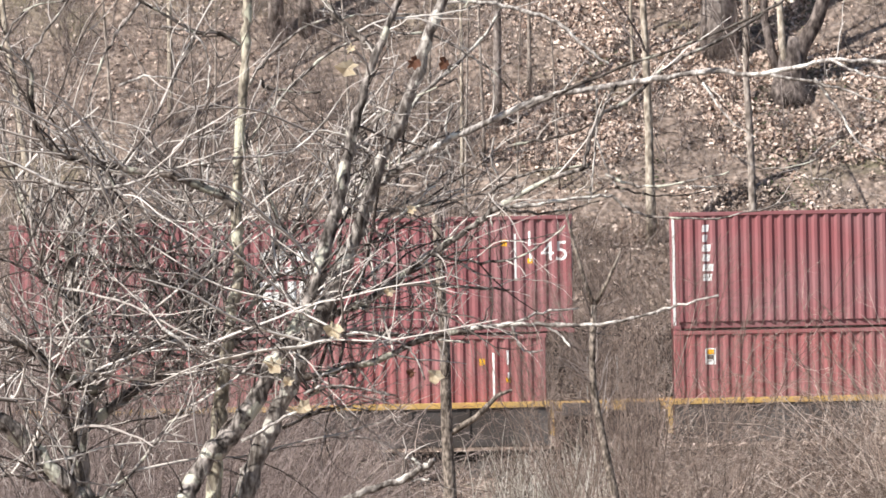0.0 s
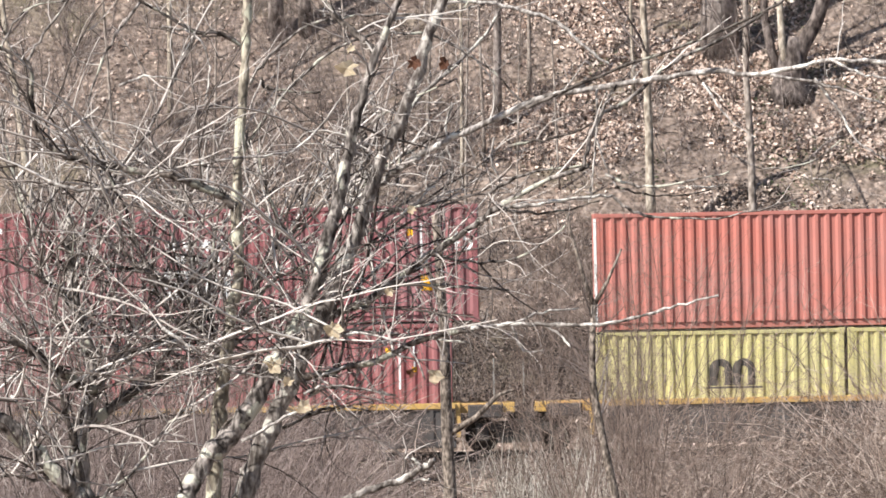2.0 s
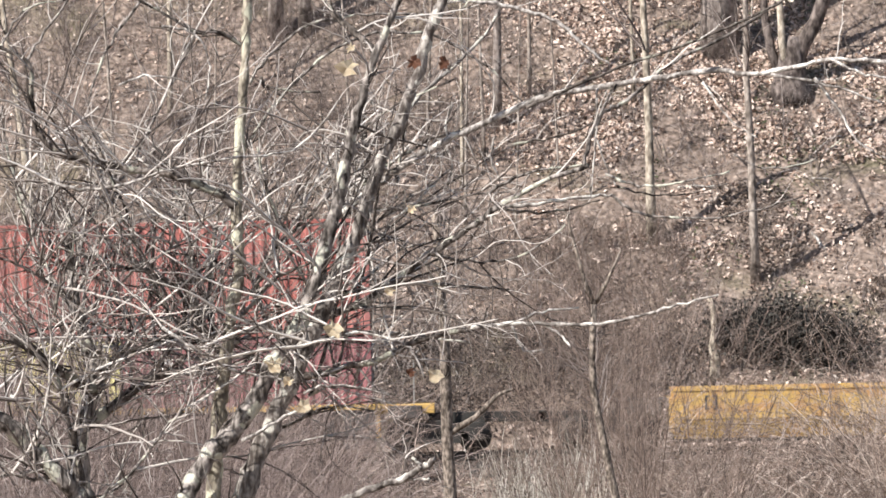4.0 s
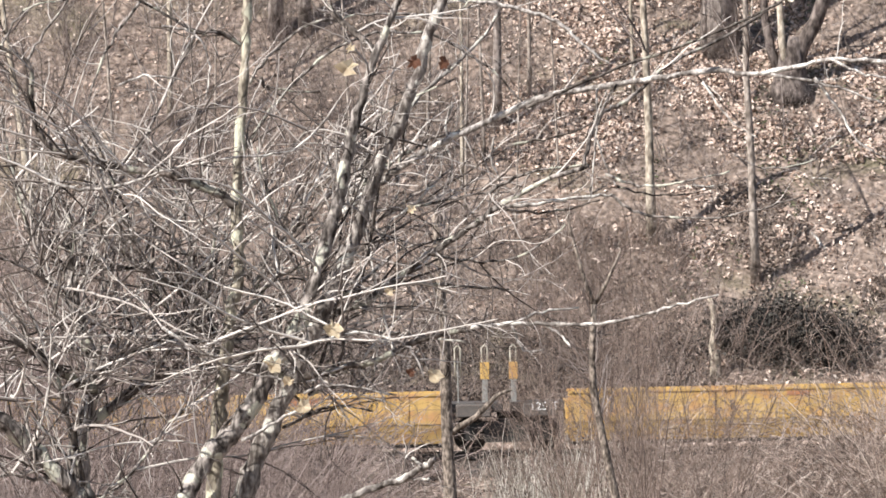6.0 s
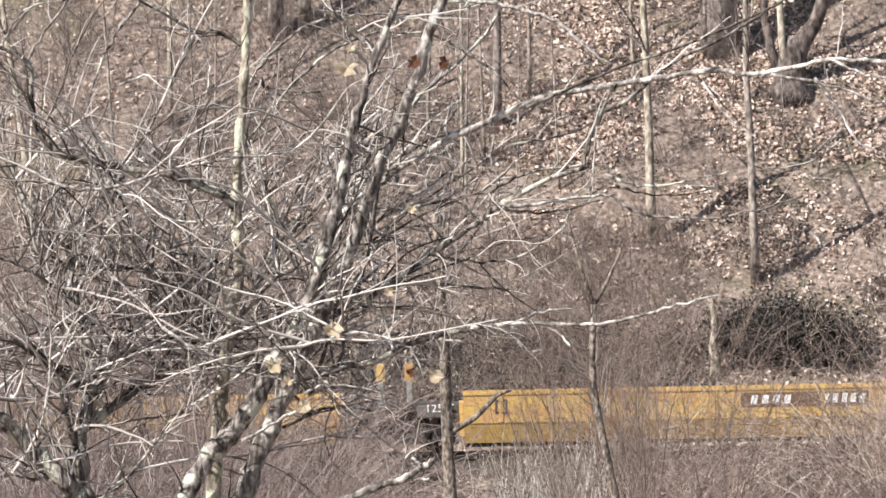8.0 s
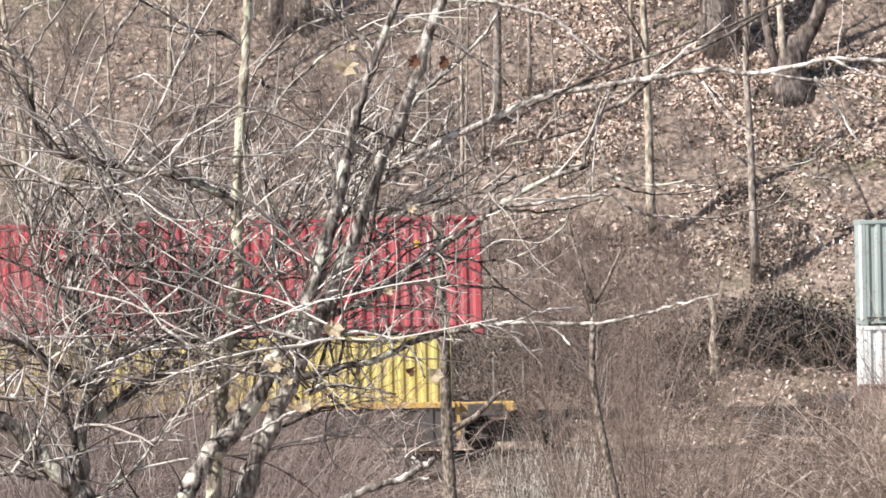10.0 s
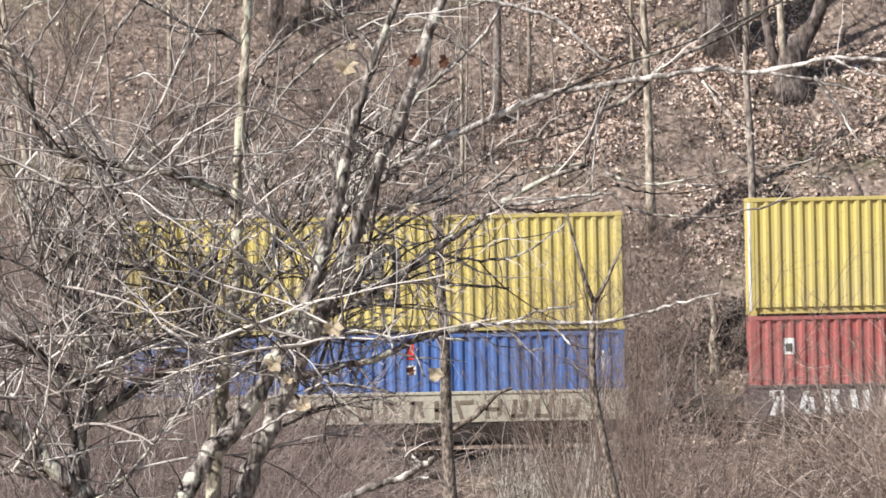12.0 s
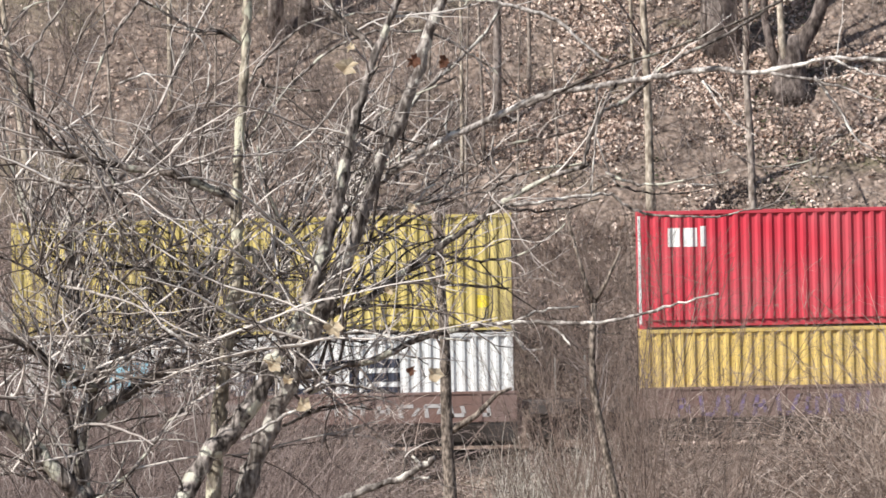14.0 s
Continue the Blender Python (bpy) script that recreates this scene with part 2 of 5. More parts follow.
def container(length, height, mat, label, rail_mat=None, lit_edge=False):
    """A shipping box with its base at z = 0, its near side at y = 0 and its left end at x = 0."""
    top = new("shipping_container")
    rm = rail_mat or mat
    w, post = 2.438, POST
    WALLS[top.name] = length
    near = corrugated(length - 2 * post, height - 0.32)
    part("side_panel", near, mat, top, place=pose(post, 0.012, 0.21))
    part("side_panel", corrugated(length - 2 * post, height - 0.27, flip=-1), mat, top, place=pose(post, w - 0.012, 0.16))
    part("end_panel", corrugated(w - 0.3, height - 0.3), mat, top, place=pose(0.03, w - 0.15, 0.17, 0, 0, -90))
    part("roof_panel", box(0.05, length - 0.05, 0.05, w - 0.05, height - 0.05, height - 0.02), mat, top)
    part("floor", box(0.06, length - 0.06, 0.25, w - 0.25, 0.01, 0.15), STEEL, top)
    for y in (0, w - 0.09):
        part("bottom_rail", box(post, length - post, *((0.085, 0.135) if y == 0 else (w - 0.135, w - 0.085)), 0.05, 0.24, 0.006), rm, top)
        part("top_rail", box(post, length - post, y, y + 0.07, height - 0.11, height - 0.015, 0.008), rm, top)
    for x in (0, length - post):
        for y in (0, w - 0.16):
            part("corner_post", box(x, x + post, y + 0.002, y + 0.16, 0.118, height - 0.118, 0.012), mat, top)
            for z in (0, height - 0.118):
                part("corner_casting", box(x - 0.003, x + 0.178, y - 0.003, y + 0.165, z, z + 0.118, 0.012), rm, top)
    for y in (0.2, 1.22):
        door = part("door", box(length - 0.06, length - 0.02, y, y + 0.98, 0.17, height - 0.14, 0.01), mat, top)
        for k in (0.3, 0.7):
            bar = tube(bmesh.new(), [(length + 0.01, y + k, 0.2), (length + 0.01, y + k, height - 0.17)], [0.017, 0.017])
            part("locking_bar", bar, POSTGREY, door)
    # white strip added in place of glancing light on the end face
    if lit_edge:
        part("lit_edge_strip", box(-0.012, 0.055, -0.006, 0.10, 0.13, height - 0.13, 0.004), WHITEMARK, top, "white strip that stands for light on the front corner post")
    for z in (0.03, height - 0.12):
        part("end_sill", box(0.02, 0.09, 0.17, w - 0.17, z, z + 0.1), mat, top)
    return tagged(top, label, "container", "containers on the train")


def slab(bm, ring, y0, y1):
    """A flat plate with the outline ring (x, z), from y0 to y1."""
    a = [bm.verts.new((x, y0, z)) for x, z in ring]
    b = [bm.verts.new((x, y1, z)) for x, z in ring]
    bm.faces.new(a)
    bm.faces.new(b[::-1])
    for i in range(len(a)):
        j = (i + 1) % len(a)
        bm.faces.new((a[j], a[i], b[i], b[j]))


def marks(top, mat, name, rects, label="", proud=0.0):
    """Painted shapes on the near side: (x, z, width, height) or slanted (x, z, width, height, lean)."""
    for r in rects:
        x, z, w, h = r[:4]
        lean = r[4] if len(r) > 4 else 0.0
        painted(top, mat, name, ((x, z), (x + w, z), (x + w + lean, z + h), (x + lean, z + h)), label, proud)


def painted(top, mat, name, ring, label="", proud=0.0):
    """One painted shape with the outline ring of (x, z): on a container it follows the waves of the wall."""
    bm = bmesh.new()
    if top.name in WALLS:
        bm.faces.new([bm.verts.new((x, 0, z)) for x, z in ring])
        lay_on(top, bm, proud)
    else:
        slab(bm, ring, -0.012 - proud, 0.002)
    return part(name, bm, mat, top, label)


def lettering(top, text, mat, x, z, size, label=""):
    """Painted characters on the near side, each a mesh of its own."""
    for ch, at in text:
        cu = bpy.data.curves.new("lettering", "FONT")
        cu.body, cu.size = ch, size
        ob = bpy.data.objects.new("lettering", cu)
        me = bpy.data.meshes.new_from_object(ob)
        bpy.data.objects.remove(ob)
        bpy.data.curves.remove(cu)
        bm = bmesh.new()
        bm.from_mesh(me)
        for v in bm.verts:
            v.co = (x + at * size + v.co.x, -0.03, z + v.co.y)
        if top.name in WALLS:
            lay_on(top, bm)
        part("lettering", bm, mat, top, label)


# ---- well cars ----
BASE = 0.30
WHEELS = []


def add_truck(top, x, w):
    """A two-axle truck under a car, centred at x."""
    truck = part("truck", box(-0.25, 0.25, -1.05, 1.05, 0.45, 0.80, 0.02), STEEL, top, place=pose(x, w / 2, 0))
    for s in (-1, 1):
        bm = add_box(bmesh.new(), -1.05, 1.05, s * 1.0 - 0.07, s * 1.0 + 0.07, 0.52, 0.72)
        add_box(bm, -0.55, 0.55, s * 1.0 - 0.06, s * 1.0 + 0.06, 0.24, 0.52)
        for ax in (-0.89, 0.89):
            add_box(bm, ax - 0.16, ax + 0.16, s * 1.0 - 0.09, s * 1.0 + 0.09, 0.30, 0.60)
        part("side_frame", bm, STEEL, truck)
    for ax in (-0.89, 0.89):
        bm = bmesh.new()
        tube(bm, [(0, -0.95, 0), (0, 0.95, 0)], [0.075, 0.075], 8)
        for s in (-0.75, 0.75):
            tube(bm, [(0, s - 0.06, 0), (0, s + 0.06, 0)], [0.42, 0.42], 20)
        WHEELS.append((part("wheelset", bm, STEEL, truck, place=pose(ax, 0, 0.42)), ax))


def extruded(a, y, s, length):
    """A bar along x with the outline a of (depth, z), set in from y towards s."""
    bm = bmesh.new()
    rows = [[bm.verts.new((x, y + s * d, z)) for d, z in a] for x in (0, length)]
    for i in range(len(a)):
        j = (i + 1) % len(a)
        bm.faces.new((rows[0][i], rows[0][j], rows[1][j], rows[1][i]))
    bm.faces.new(rows[0][::-1])
    bm.faces.new(rows[1])
    bmesh.ops.recalc_face_normals(bm, faces=bm.faces)
    return bm


def well_car(style, mat, label, length=12.33, guides=True, first=False, last=False):
    """An articulated well car: two side sills, a floor, an end platform each way and the truck under its right end."""
    top = new("well_car")
    w = 2.92
    if style == "chord":
        for y in (0, w - 0.2):
            part("top_chord", box(0, length, y, y + 0.2, 1.10, 1.24, 0.01), mat, top)
            side = part("side_sill", box(0.05, length - 0.05, y + 0.06, y + 0.12, 0.30, 1.10), CARDARK, top)
            for i in range(9):
                part("rib", box(0.5 + 1.4 * i, 0.58 + 1.4 * i, y + 0.02 if y == 0 else y + 0.12, y + 0.06 if y == 0 else y + 0.18, 0.34, 1.10), CARDARK, side)
            part("bottom_chord", box(0, length, y, y + 0.2, 0.16, 0.30, 0.01), CARDARK, top)
    else:
        for y, s in ((0, 1), (w, -1)):
            upper = [(0.00, 1.45), (0.00, 0.72), (0.22, 0.72), (0.22, 1.45)]
            lower = [(0.03, 0.717), (0.03, 0.66), (0.16, 0.24), (0.22, 0.24), (0.22, 0.717)]
            side = part("side_sill", extruded(upper, y, s, length), mat, top)
            # all but the yellow cars have shade painted into the skirt colour
            part("lower_skirt", extruded(lower, y, s, length), mat if mat is CARYELLOW else SHADESKIRT, side)
            for i in range(5):
                x = 0.9 + i * (length - 1.8) / 4
                part("rib", box(x - 0.05, x + 0.05, y - s * 0.022 if s > 0 else y, y if s > 0 else y + 0.022, 0.74, 1.40, 0.004), mat, side)
            part("top_chord", box(-0.03, length + 0.03, y - 0.025 if s > 0 else y - 0.19, y + 0.19 if s > 0 else y + 0.025, 1.40, 1.47, 0.006), mat, top)
    part("well_floor", box(0, length, 0.25, w - 0.25, 0.14, 0.26), STEEL, top)
    for x0, x1 in ((-1.45, 0.0), (length, length + 1.45)):
        deck = part("end_platform", box(x0, x1, 0.35, w - 0.35, 0.98, 1.22, 0.02), mat if style == "chord" else CARDARK, top)
        part("bolster", box(x0 + 0.3, x1 - 0.3, 0.08, w - 0.08, 0.86, 1.18, 0.03), DULLSTEEL if style == "plate" and guides else CARDARK, deck)
        part("bulkhead", box(x0 if x0 > 0 else x1 - 0.12, x0 + 0.12 if x0 > 0 else x1, 0.12, w - 0.12, 0.4, 1.24, 0.01), mat, deck)
    # guide posts with a hoop on top
    posts = [(length + 0.36, 0), (length + 1.02, 1), (length + 1.72, 1)] if style == "plate" and guides else [(length + 0.95, 0), (length + 1.68, 0)]
    for x, solid in posts:
        guide = part("guide_post", box(x - 0.11 if solid else x - 0.02, x + 0.11 if solid else x + 0.02, 0.5, 0.6, 1.78 if solid else 1.2, 2.2 if solid else 2.3, 0.008), mat if solid else POSTGREY, top)
        if solid:
            part("post_foot", box(x - 0.07, x + 0.07, 0.5, 0.6, 1.2, 1.777, 0.008), POSTGREY, guide)
        hoop = [(x - 0.06, 0.55, 1.85), (x - 0.07, 0.55, 2.55), (x, 0.55, 2.62), (x + 0.07, 0.55, 2.55), (x + 0.07, 0.55, 1.85)]
        if style == "plate" and guides:
            part("hoop", tube(bmesh.new(), hoop, [0.024] * 5), PALEPOST, guide)
    if style == "plate" and guides:
        lettering(top, (("1", 0), ("2", 0.55), ("5", 1.1), ("T", 2.0)), WHITEMARK, length + 2.1, 1.02, 0.27)
    add_truck(top, length + 1.53, w)
    part("drawbar", box(length + 1.3, length + (4.2 if last else 2.2), w / 2 - 0.16, w / 2 + 0.16, 0.72, 0.98, 0.02), STEEL, top)
    if first:
        add_truck(top, -1.53, w)
        part("drawbar", box(-3.4, -1.3, w / 2 - 0.16, w / 2 + 0.16, 0.70, 0.96, 0.02), STEEL, top)
    return tagged(top, label, "railcar", "cars of the train")


# ---- the train: (thing, distance along the track at the start, y, z) ----
MOVERS = []


def put(thing, x, y, z):
    MOVERS.append((thing, x, y, z))
    thing.matrix_basis = pose(x, y, z)
    return thing


NEAR = TY - 1.219
CARY = TY - 1.46


def upright_bars(top, x, z, sizes, mat=WHITEMARK):
    marks(top, mat, "upright_bar", [(x, z - 0.24 * i, s, 0.17, 0.02) for i, s in enumerate(sizes)], "white upright lettering as bars")


def door_end_marks(top, x, h):
    """Stickers and code bars by the door end."""
    marks(top, WHITEMARK, "code_bar", [(x - 1.30, h - 1.6, 0.05, 1.15), (x - 0.95, h - 0.75, 0.05, 0.35), (x - 0.93, h - 1.15, 0.05, 0.22)])
    marks(top, AMBERMARK, "warning_sticker", [(x - 1.62, h - 0.75, 0.14, 0.16), (x - 0.98, h - 1.18, 0.12, 0.12)], "amber warning sticker")


def star(top, x, z, r):
    ring = [(x + (r if k % 2 == 0 else 0.55 * r) * math.sin(math.tau * k / 14), z + (r if k % 2 == 0 else 0.55 * r) * math.cos(math.tau * k / 14)) for k in range(14)]
    painted(top, WHITEMARK, "star", ring, "white seven-pointed star")


def star_logo(top, x, z):
    """Two rows of stars over heavy blocks."""
    for i in range(4):
        star(top, x + 0.20 + 0.41 * i, z + 1.30, 0.17)
    for i in range(3):
        star(top, x + 0.40 + 0.41 * i, z + 0.95, 0.17)
    marks(top, WHITEMARK, "logo_block", [(x, z, 0.62, 0.19), (x, z + 0.25, 0.62, 0.19), (x, z + 0.50, 0.62, 0.19), (x + 0.72, z, 0.20, 0.69), (x + 1.00, z, 0.29, 0.69), (x + 1.34, z, 0.29, 0.69)], "white block of a painted company mark")


def arch(top, x, z, w, h, mat):
    """One arch of a painted mark: two legs and a rounded crown in one outline."""
    t = 0.33 * w
    outer = [(x, z)] + [(x + w / 2 - w / 2 * math.cos(math.pi * k / 8), z + h - 0.45 * w + 0.45 * w * math.sin(math.pi * k / 8)) for k in range(9)] + [(x + w, z)]
    inner = [(x + w - t, z)] + [(x + w / 2 + (w / 2 - t) * math.cos(math.pi * k / 8), z + h - 0.45 * w + (0.45 * w - t) * math.sin(math.pi * k / 8)) for k in range(9)] + [(x + t, z)]
    painted(top, mat, "logo_arch", outer + inner, "dark arch of a painted company mark")


def square_logo(top, x, z, k=1.0, mat=BLACKMARK, lower=True):
    """A dark mark of two arches on a bar, over two notched blocks."""
    for i in (0, 1):
        arch(top, x + 0.69 * k * i, z + 0.72 * k, 0.68 * k, 0.80 * k, mat)
    b = [(x - 0.10 * k, z + 0.63 * k, 1.68 * k, 0.06 * k)]
    if lower:
        for c in (x + 0.02 * k, x + 0.72 * k):
            b += [(c, z, 0.62 * k, 0.17 * k), (c, z + 0.18 * k, 0.22 * k, 0.20 * k), (c + 0.42 * k, z + 0.18 * k, 0.20 * k, 0.20 * k), (c, z + 0.39 * k, 0.62 * k, 0.17 * k)]
    marks(top, mat, "logo_block", b, "dark block of a painted company mark")


def wide_logo(top, x, z):
    """A row of heavy dark notched blocks, with a pale blue panel before it."""
    marks(top, CYANMARK, "logo_panel", [(x - 2.45 + 0.44 * i, z + 0.30, 0.36, 0.62) for i in range(5)], "faded light blue painted panel")
    b = []
    for i in range(6):
        c = x + 1.0 * i
        b += [(c, z, 0.24, 0.9), (c + 0.25, z + 0.66, 0.32, 0.24), (c + 0.58, z, 0.24, 0.9)] if i % 2 == 0 else [(c, z + h, 0.82, 0.22) for h in (0.0, 0.34, 0.68)]
    marks(top, DARKMARK, "logo_block", b, "dark grey block of a painted company mark")


def ghost_letters(top, x, z, n, mat, tall=0.5, bold=0.10):
    """Graffiti: crooked painted strokes."""
    rnd = random.Random(int(x * 100) + n)
    b = []
    for i in range(n):
        c = x + i * (0.50 + 1.2 * bold)
        b += [(c, z, bold, tall, rnd.uniform(-0.15, 0.15)), (c + 0.28, z + rnd.uniform(0, 0.1), bold, tall * rnd.uniform(0.6, 1), rnd.uniform(-0.2, 0.2)),
              (c, z + rnd.choice((0.0, 0.2, 0.4)) * tall / 0.5, 0.34, 0.9 * bold)]
    marks(top, mat, "graffiti_stroke", b, "sprayed graffiti stroke")


def build_train():
    def load(l, h, mat, label, x, z, lit_edge=False):
        return put(container(l, h, mat, label, lit_edge=lit_edge), x, NEAR, z)

    def car(style, mat, label, x, first=False, last=False, length=12.33):
        return put(well_car(style, mat, label, length, guides=mat is CARYELLOW, first=first, last=last), x, CARY, 0.0)

    chord = "well car with a yellow top chord and dark sides"
    plate = "empty yellow well car with plated, rust-streaked sides"
    # stacked pairs on cars with a yellow chord
    car("chord", CARYELLOW, chord, -9.81, first=True)
    t = load(LONG, STD, OXBLOOD, "weathered dark red container on a well car", -9.74, BASE)
    door_end_marks(t, LONG, STD)
    t = load(BIG, HIGH, MAROON, "long maroon container with white stars and block mark", -10.58, BASE + STD)
    star_logo(t, 6.05, 0.70)
    lettering(t, (("4", 0), ("5", 0.50)), WHITEMARK, 12.96, 1.78, 0.68, "white painted size number")
    door_end_marks(t, BIG - 0.1, HIGH)
    car("chord", CARYELLOW, chord, 5.53)
    t = load(HALF, STD, OXBLOOD, "short weathered dark red container on a well car", 5.60, BASE)
    marks(t, WHITEMARK, "sticker", [(0.75, 1.75, 0.26, 0.4)], "small white sticker")
    marks(t, AMBERMARK, "sticker_field", [(0.80, 2.0, 0.16, 0.12)], proud=0.004)
    marks(t, BLACKMARK, "sticker_field", [(0.80, 1.88, 0.16, 0.1)], proud=0.004)
    t = load(HALF, STD, MAROON, "short maroon container on a well car", 11.74, BASE)
    upright_bars(t, 0.75, 2.1, (0.14, 0.2, 0.12, 0.2, 0.16, 0.18))
    t = load(LONG, HIGH, MAROON, "maroon container with white upright bars", 5.60, BASE + STD, True)
    upright_bars(t, 0.72, 2.40, (0.16, 0.12, 0.2, 0.18, 0.26, 0.22))
    door_end_marks(t, LONG, HIGH)
    car("chord", CARYELLOW, chord, 21.16)
    t = load(LONG, HIGH, OXBLOOD, "dark red container with white slanted marks", 21.23, BASE, True)
    marks(t, WHITEMARK, "painted_mark", [(0.85, 1.92, 0.12, 0.42, 0.10), (1.02, 1.92, 0.12, 0.42, 0.10), (0.85, 1.22, 0.10, 0.42), (0.95, 1.22, 0.2, 0.08), (0.95, 1.54, 0.22, 0.08)])
    door_end_marks(t, LONG, HIGH)
    t = load(BIG, HIGH, MAROON, "long maroon container with white stars and block mark", 20.39, BASE + HIGH, True)
    star_logo(t, 6.05, 0.70)
    marks(t, WHITEMARK, "code_bar", [(1.3 + 0.22 * i, 2.38, 0.16, 0.14) for i in range(4)])
    lettering(t, (("4", 0), ("5", 0.50)), WHITEMARK, 12.96, 1.78, 0.68, "white painted size number")
    marks(t, AMBERMARK, "sticker", [(12.32, 0.80, 0.30, 0.36)], "amber square sticker")
    door_end_marks(t, BIG - 0.1, HIGH)
    car("chord", CARYELLOW, chord, 36.88)
    for i in (0, 1):
        t = load(HALF, STD, PALEYELLOW, "short pale yellow container with a dark arched mark", 36.95 + 6.14 * i, BASE)
        square_logo(t, 2.75, 0.64, 0.82, lower=False)
    t = load(LONG, HIGH, ORANGE, "faded orange-red container on two short ones", 36.95, BASE + STD, True)
    door_end_marks(t, LONG, HIGH - 0.6)
    car("chord", CARYELLOW, chord, 52.46, last=True)
    t = load(HALF, STD, PALEYELLOW, "short pale yellow container with a dark arched mark", 52.52, BASE)
    square_logo(t, 2.7, 0.64, 0.82, lower=False)
    t = load(HALF, STD, MAROON, "short dark red container with a small white sign", 58.66, BASE)
    marks(t, WHITEMARK, "sticker", [(0.90, 1.72, 0.32, 0.42)], "small white sign")
    marks(t, BLACKMARK, "sticker_field", [(0.97, 1.80, 0.18, 0.2)], proud=0.004)
    t = load(LONG, HIGH, TRED, "rust red container with white upright bars", 52.52, BASE + STD, True)
    upright_bars(t, 0.78, 2.45, (0.26, 0.18, 0.12, 0.24, 0.18, 0.22))
    # empties
    for i, x in enumerate((72.08, 87.46, 102.79, 118.17, 133.48)):
        c = car("plate", CARYELLOW, plate, x, first=i == 0, last=i == 4, length=12.26)
        if i in (1, 2, 3):
            marks(c, FADEDRED, "faded_red_mark", [(8.5, 1.24, 0.70, 0.15)] if i == 1 else [(8.45, 0.98, 0.30, 0.36), (5.3, 1.26, 0.55, 0.10)], "faded red painted block")
        if i == 4:
            marks(c, DARKRUST, "number_panel", [(6.75, 0.98, 3.10, 0.36)], "dark brown painted number panel")
            marks(c, WHITEMARK, "reporting_bar", [(6.98 + 0.27 * k, 1.06, 0.15, 0.21, 0.04) for k in range(4)] + [(8.75 + 0.22 * k, 1.06, 0.13, 0.22, 0.04) for k in range(5)], "white number bar", 0.004)
        lettering(c, (("E", 0),), BLACKMARK, 3.9, 0.98, 0.28)
        marks(c, BLACKMARK, "stencil", [(0.75, 0.98, 0.05, 0.26), (1.0, 0.98, 0.05, 0.26), (0.75, 1.24, 0.3, 0.05), (0.75, 0.94, 0.3, 0.05)])
    car("chord", CARYELLOW, chord, 154.19, first=True, last=True)
    t = load(LONG, STD, YELLOW, "yellow container on a well car", 154.26, BASE)
    t = load(BIG, HIGH, DEEPRED, "long deep red container over a yellow one", 153.50, BASE + STD)
    door_end_marks(t, BIG, HIGH)
    # stacked pairs on plated cars with graffiti
    c = car("plate", CARMAROON, "maroon plated well car with faded white marks", 176.40, first=True)
    ghost_letters(c, 1.2, 0.80, 4, CHALKMARK, 0.3)
    t = load(LONG, STD, WHITEP, "white container with a row of dark blocks", 176.47, BASE)
    wide_logo(t, 3.7, 1.15)
    t = load(LONG, STD, GREYGREEN, "grey-green container with navy and orange panels", 176.47, BASE + STD, True)
    marks(t, NAVYMARK, "logo_panel", [(4.02, 0.95, 1.36, 0.82)], "navy painted panel")
    marks(t, ORANGEMARK, "logo_panel", [(5.40, 0.95, 2.85, 0.82)], "orange painted panel")
    for x, w in ((4.12, 0.14), (4.32, 0.16), (4.58, 0.26), (4.94, 0.12), (5.14, 0.12)):
        marks(t, WHITEMARK, "logo_block", [(x, 1.17, w, 0.4)], proud=0.004)
    for i in range(8):
        marks(t, PLUMMARK, "logo_block", [(5.66 + 0.31 * i, 1.17, 0.17, 0.34 if i % 3 else 0.46)], proud=0.004)
    marks(t, WHITEMARK, "code_bar", [(5.6 + 0.28 * i, 0.58, 0.14, 0.16) for i in range(7)])
    marks(t, WHITEMARK, "code_bar", [(LONG - 1.45, 2.10, 0.95, 0.12), (LONG - 1.0, 1.88, 0.25, 0.14)])
    c = car("plate", CARGREY, "pale plated well car with dark patches", 191.67)
    ghost_letters(c, 1.4, 0.80, 16, FADEDMARK, 0.45)
    t = load(LONG, STD, BLUE, "blue container with small white and red marks", 191.74, BASE)
    marks(t, WHITEMARK, "logo_block", [(0.45, 1.22, 0.36, 0.42), (0.90, 1.22, 0.30, 0.45), (1.30, 1.22, 0.34, 0.42)])
    marks(t, REDMARK, "logo_block", [(0.5, 1.75, 1.2, 0.14), (6.9, 1.95, 0.16, 0.5)])
    marks(t, WHITEMARK, "hazard_sign", [(6.88, 1.60, 0.22, 0.22), (LONG - 0.8, 1.5, 0.06, 0.7), (LONG - 0.55, 1.6, 0.06, 0.5)])
    t = load(LONG, HIGH, YELLOW, "yellow container with a dark square company mark", 191.74, BASE + STD, True)
    square_logo(t, 5.42, 0.70)
    c = car("plate", CARPLUM, "dark plated well car with white graffiti", 206.95)
    ghost_letters(c, 0.5, 0.74, 6, WHITEMARK, 0.58, 0.15)
    marks(c, CARGREY, "pale_patch", [(8.0, 0.84, 0.7, 0.36, 0.06), (8.76, 0.78, 0.9, 0.5), (9.70, 0.86, 0.62, 0.38, -0.05), (10.40, 0.80, 0.8, 0.46, 0.08)], "pale painted-over patch")
    t = load(LONG, HIGH, BRICKRED, "brick red container on a well car", 207.02, BASE - 0.04)
    marks(t, WHITEMARK, "sticker", [(0.80, 1.95, 0.28, 0.4)], "small white sign")
    marks(t, BLACKMARK, "sticker_field", [(0.86, 2.02, 0.16, 0.2)], proud=0.004)
    t = load(LONG, HIGH, YELLOW, "yellow container with a dark square company mark", 207.02, BASE - 0.04 + HIGH, True)
    square_logo(t, 5.42, 0.70)
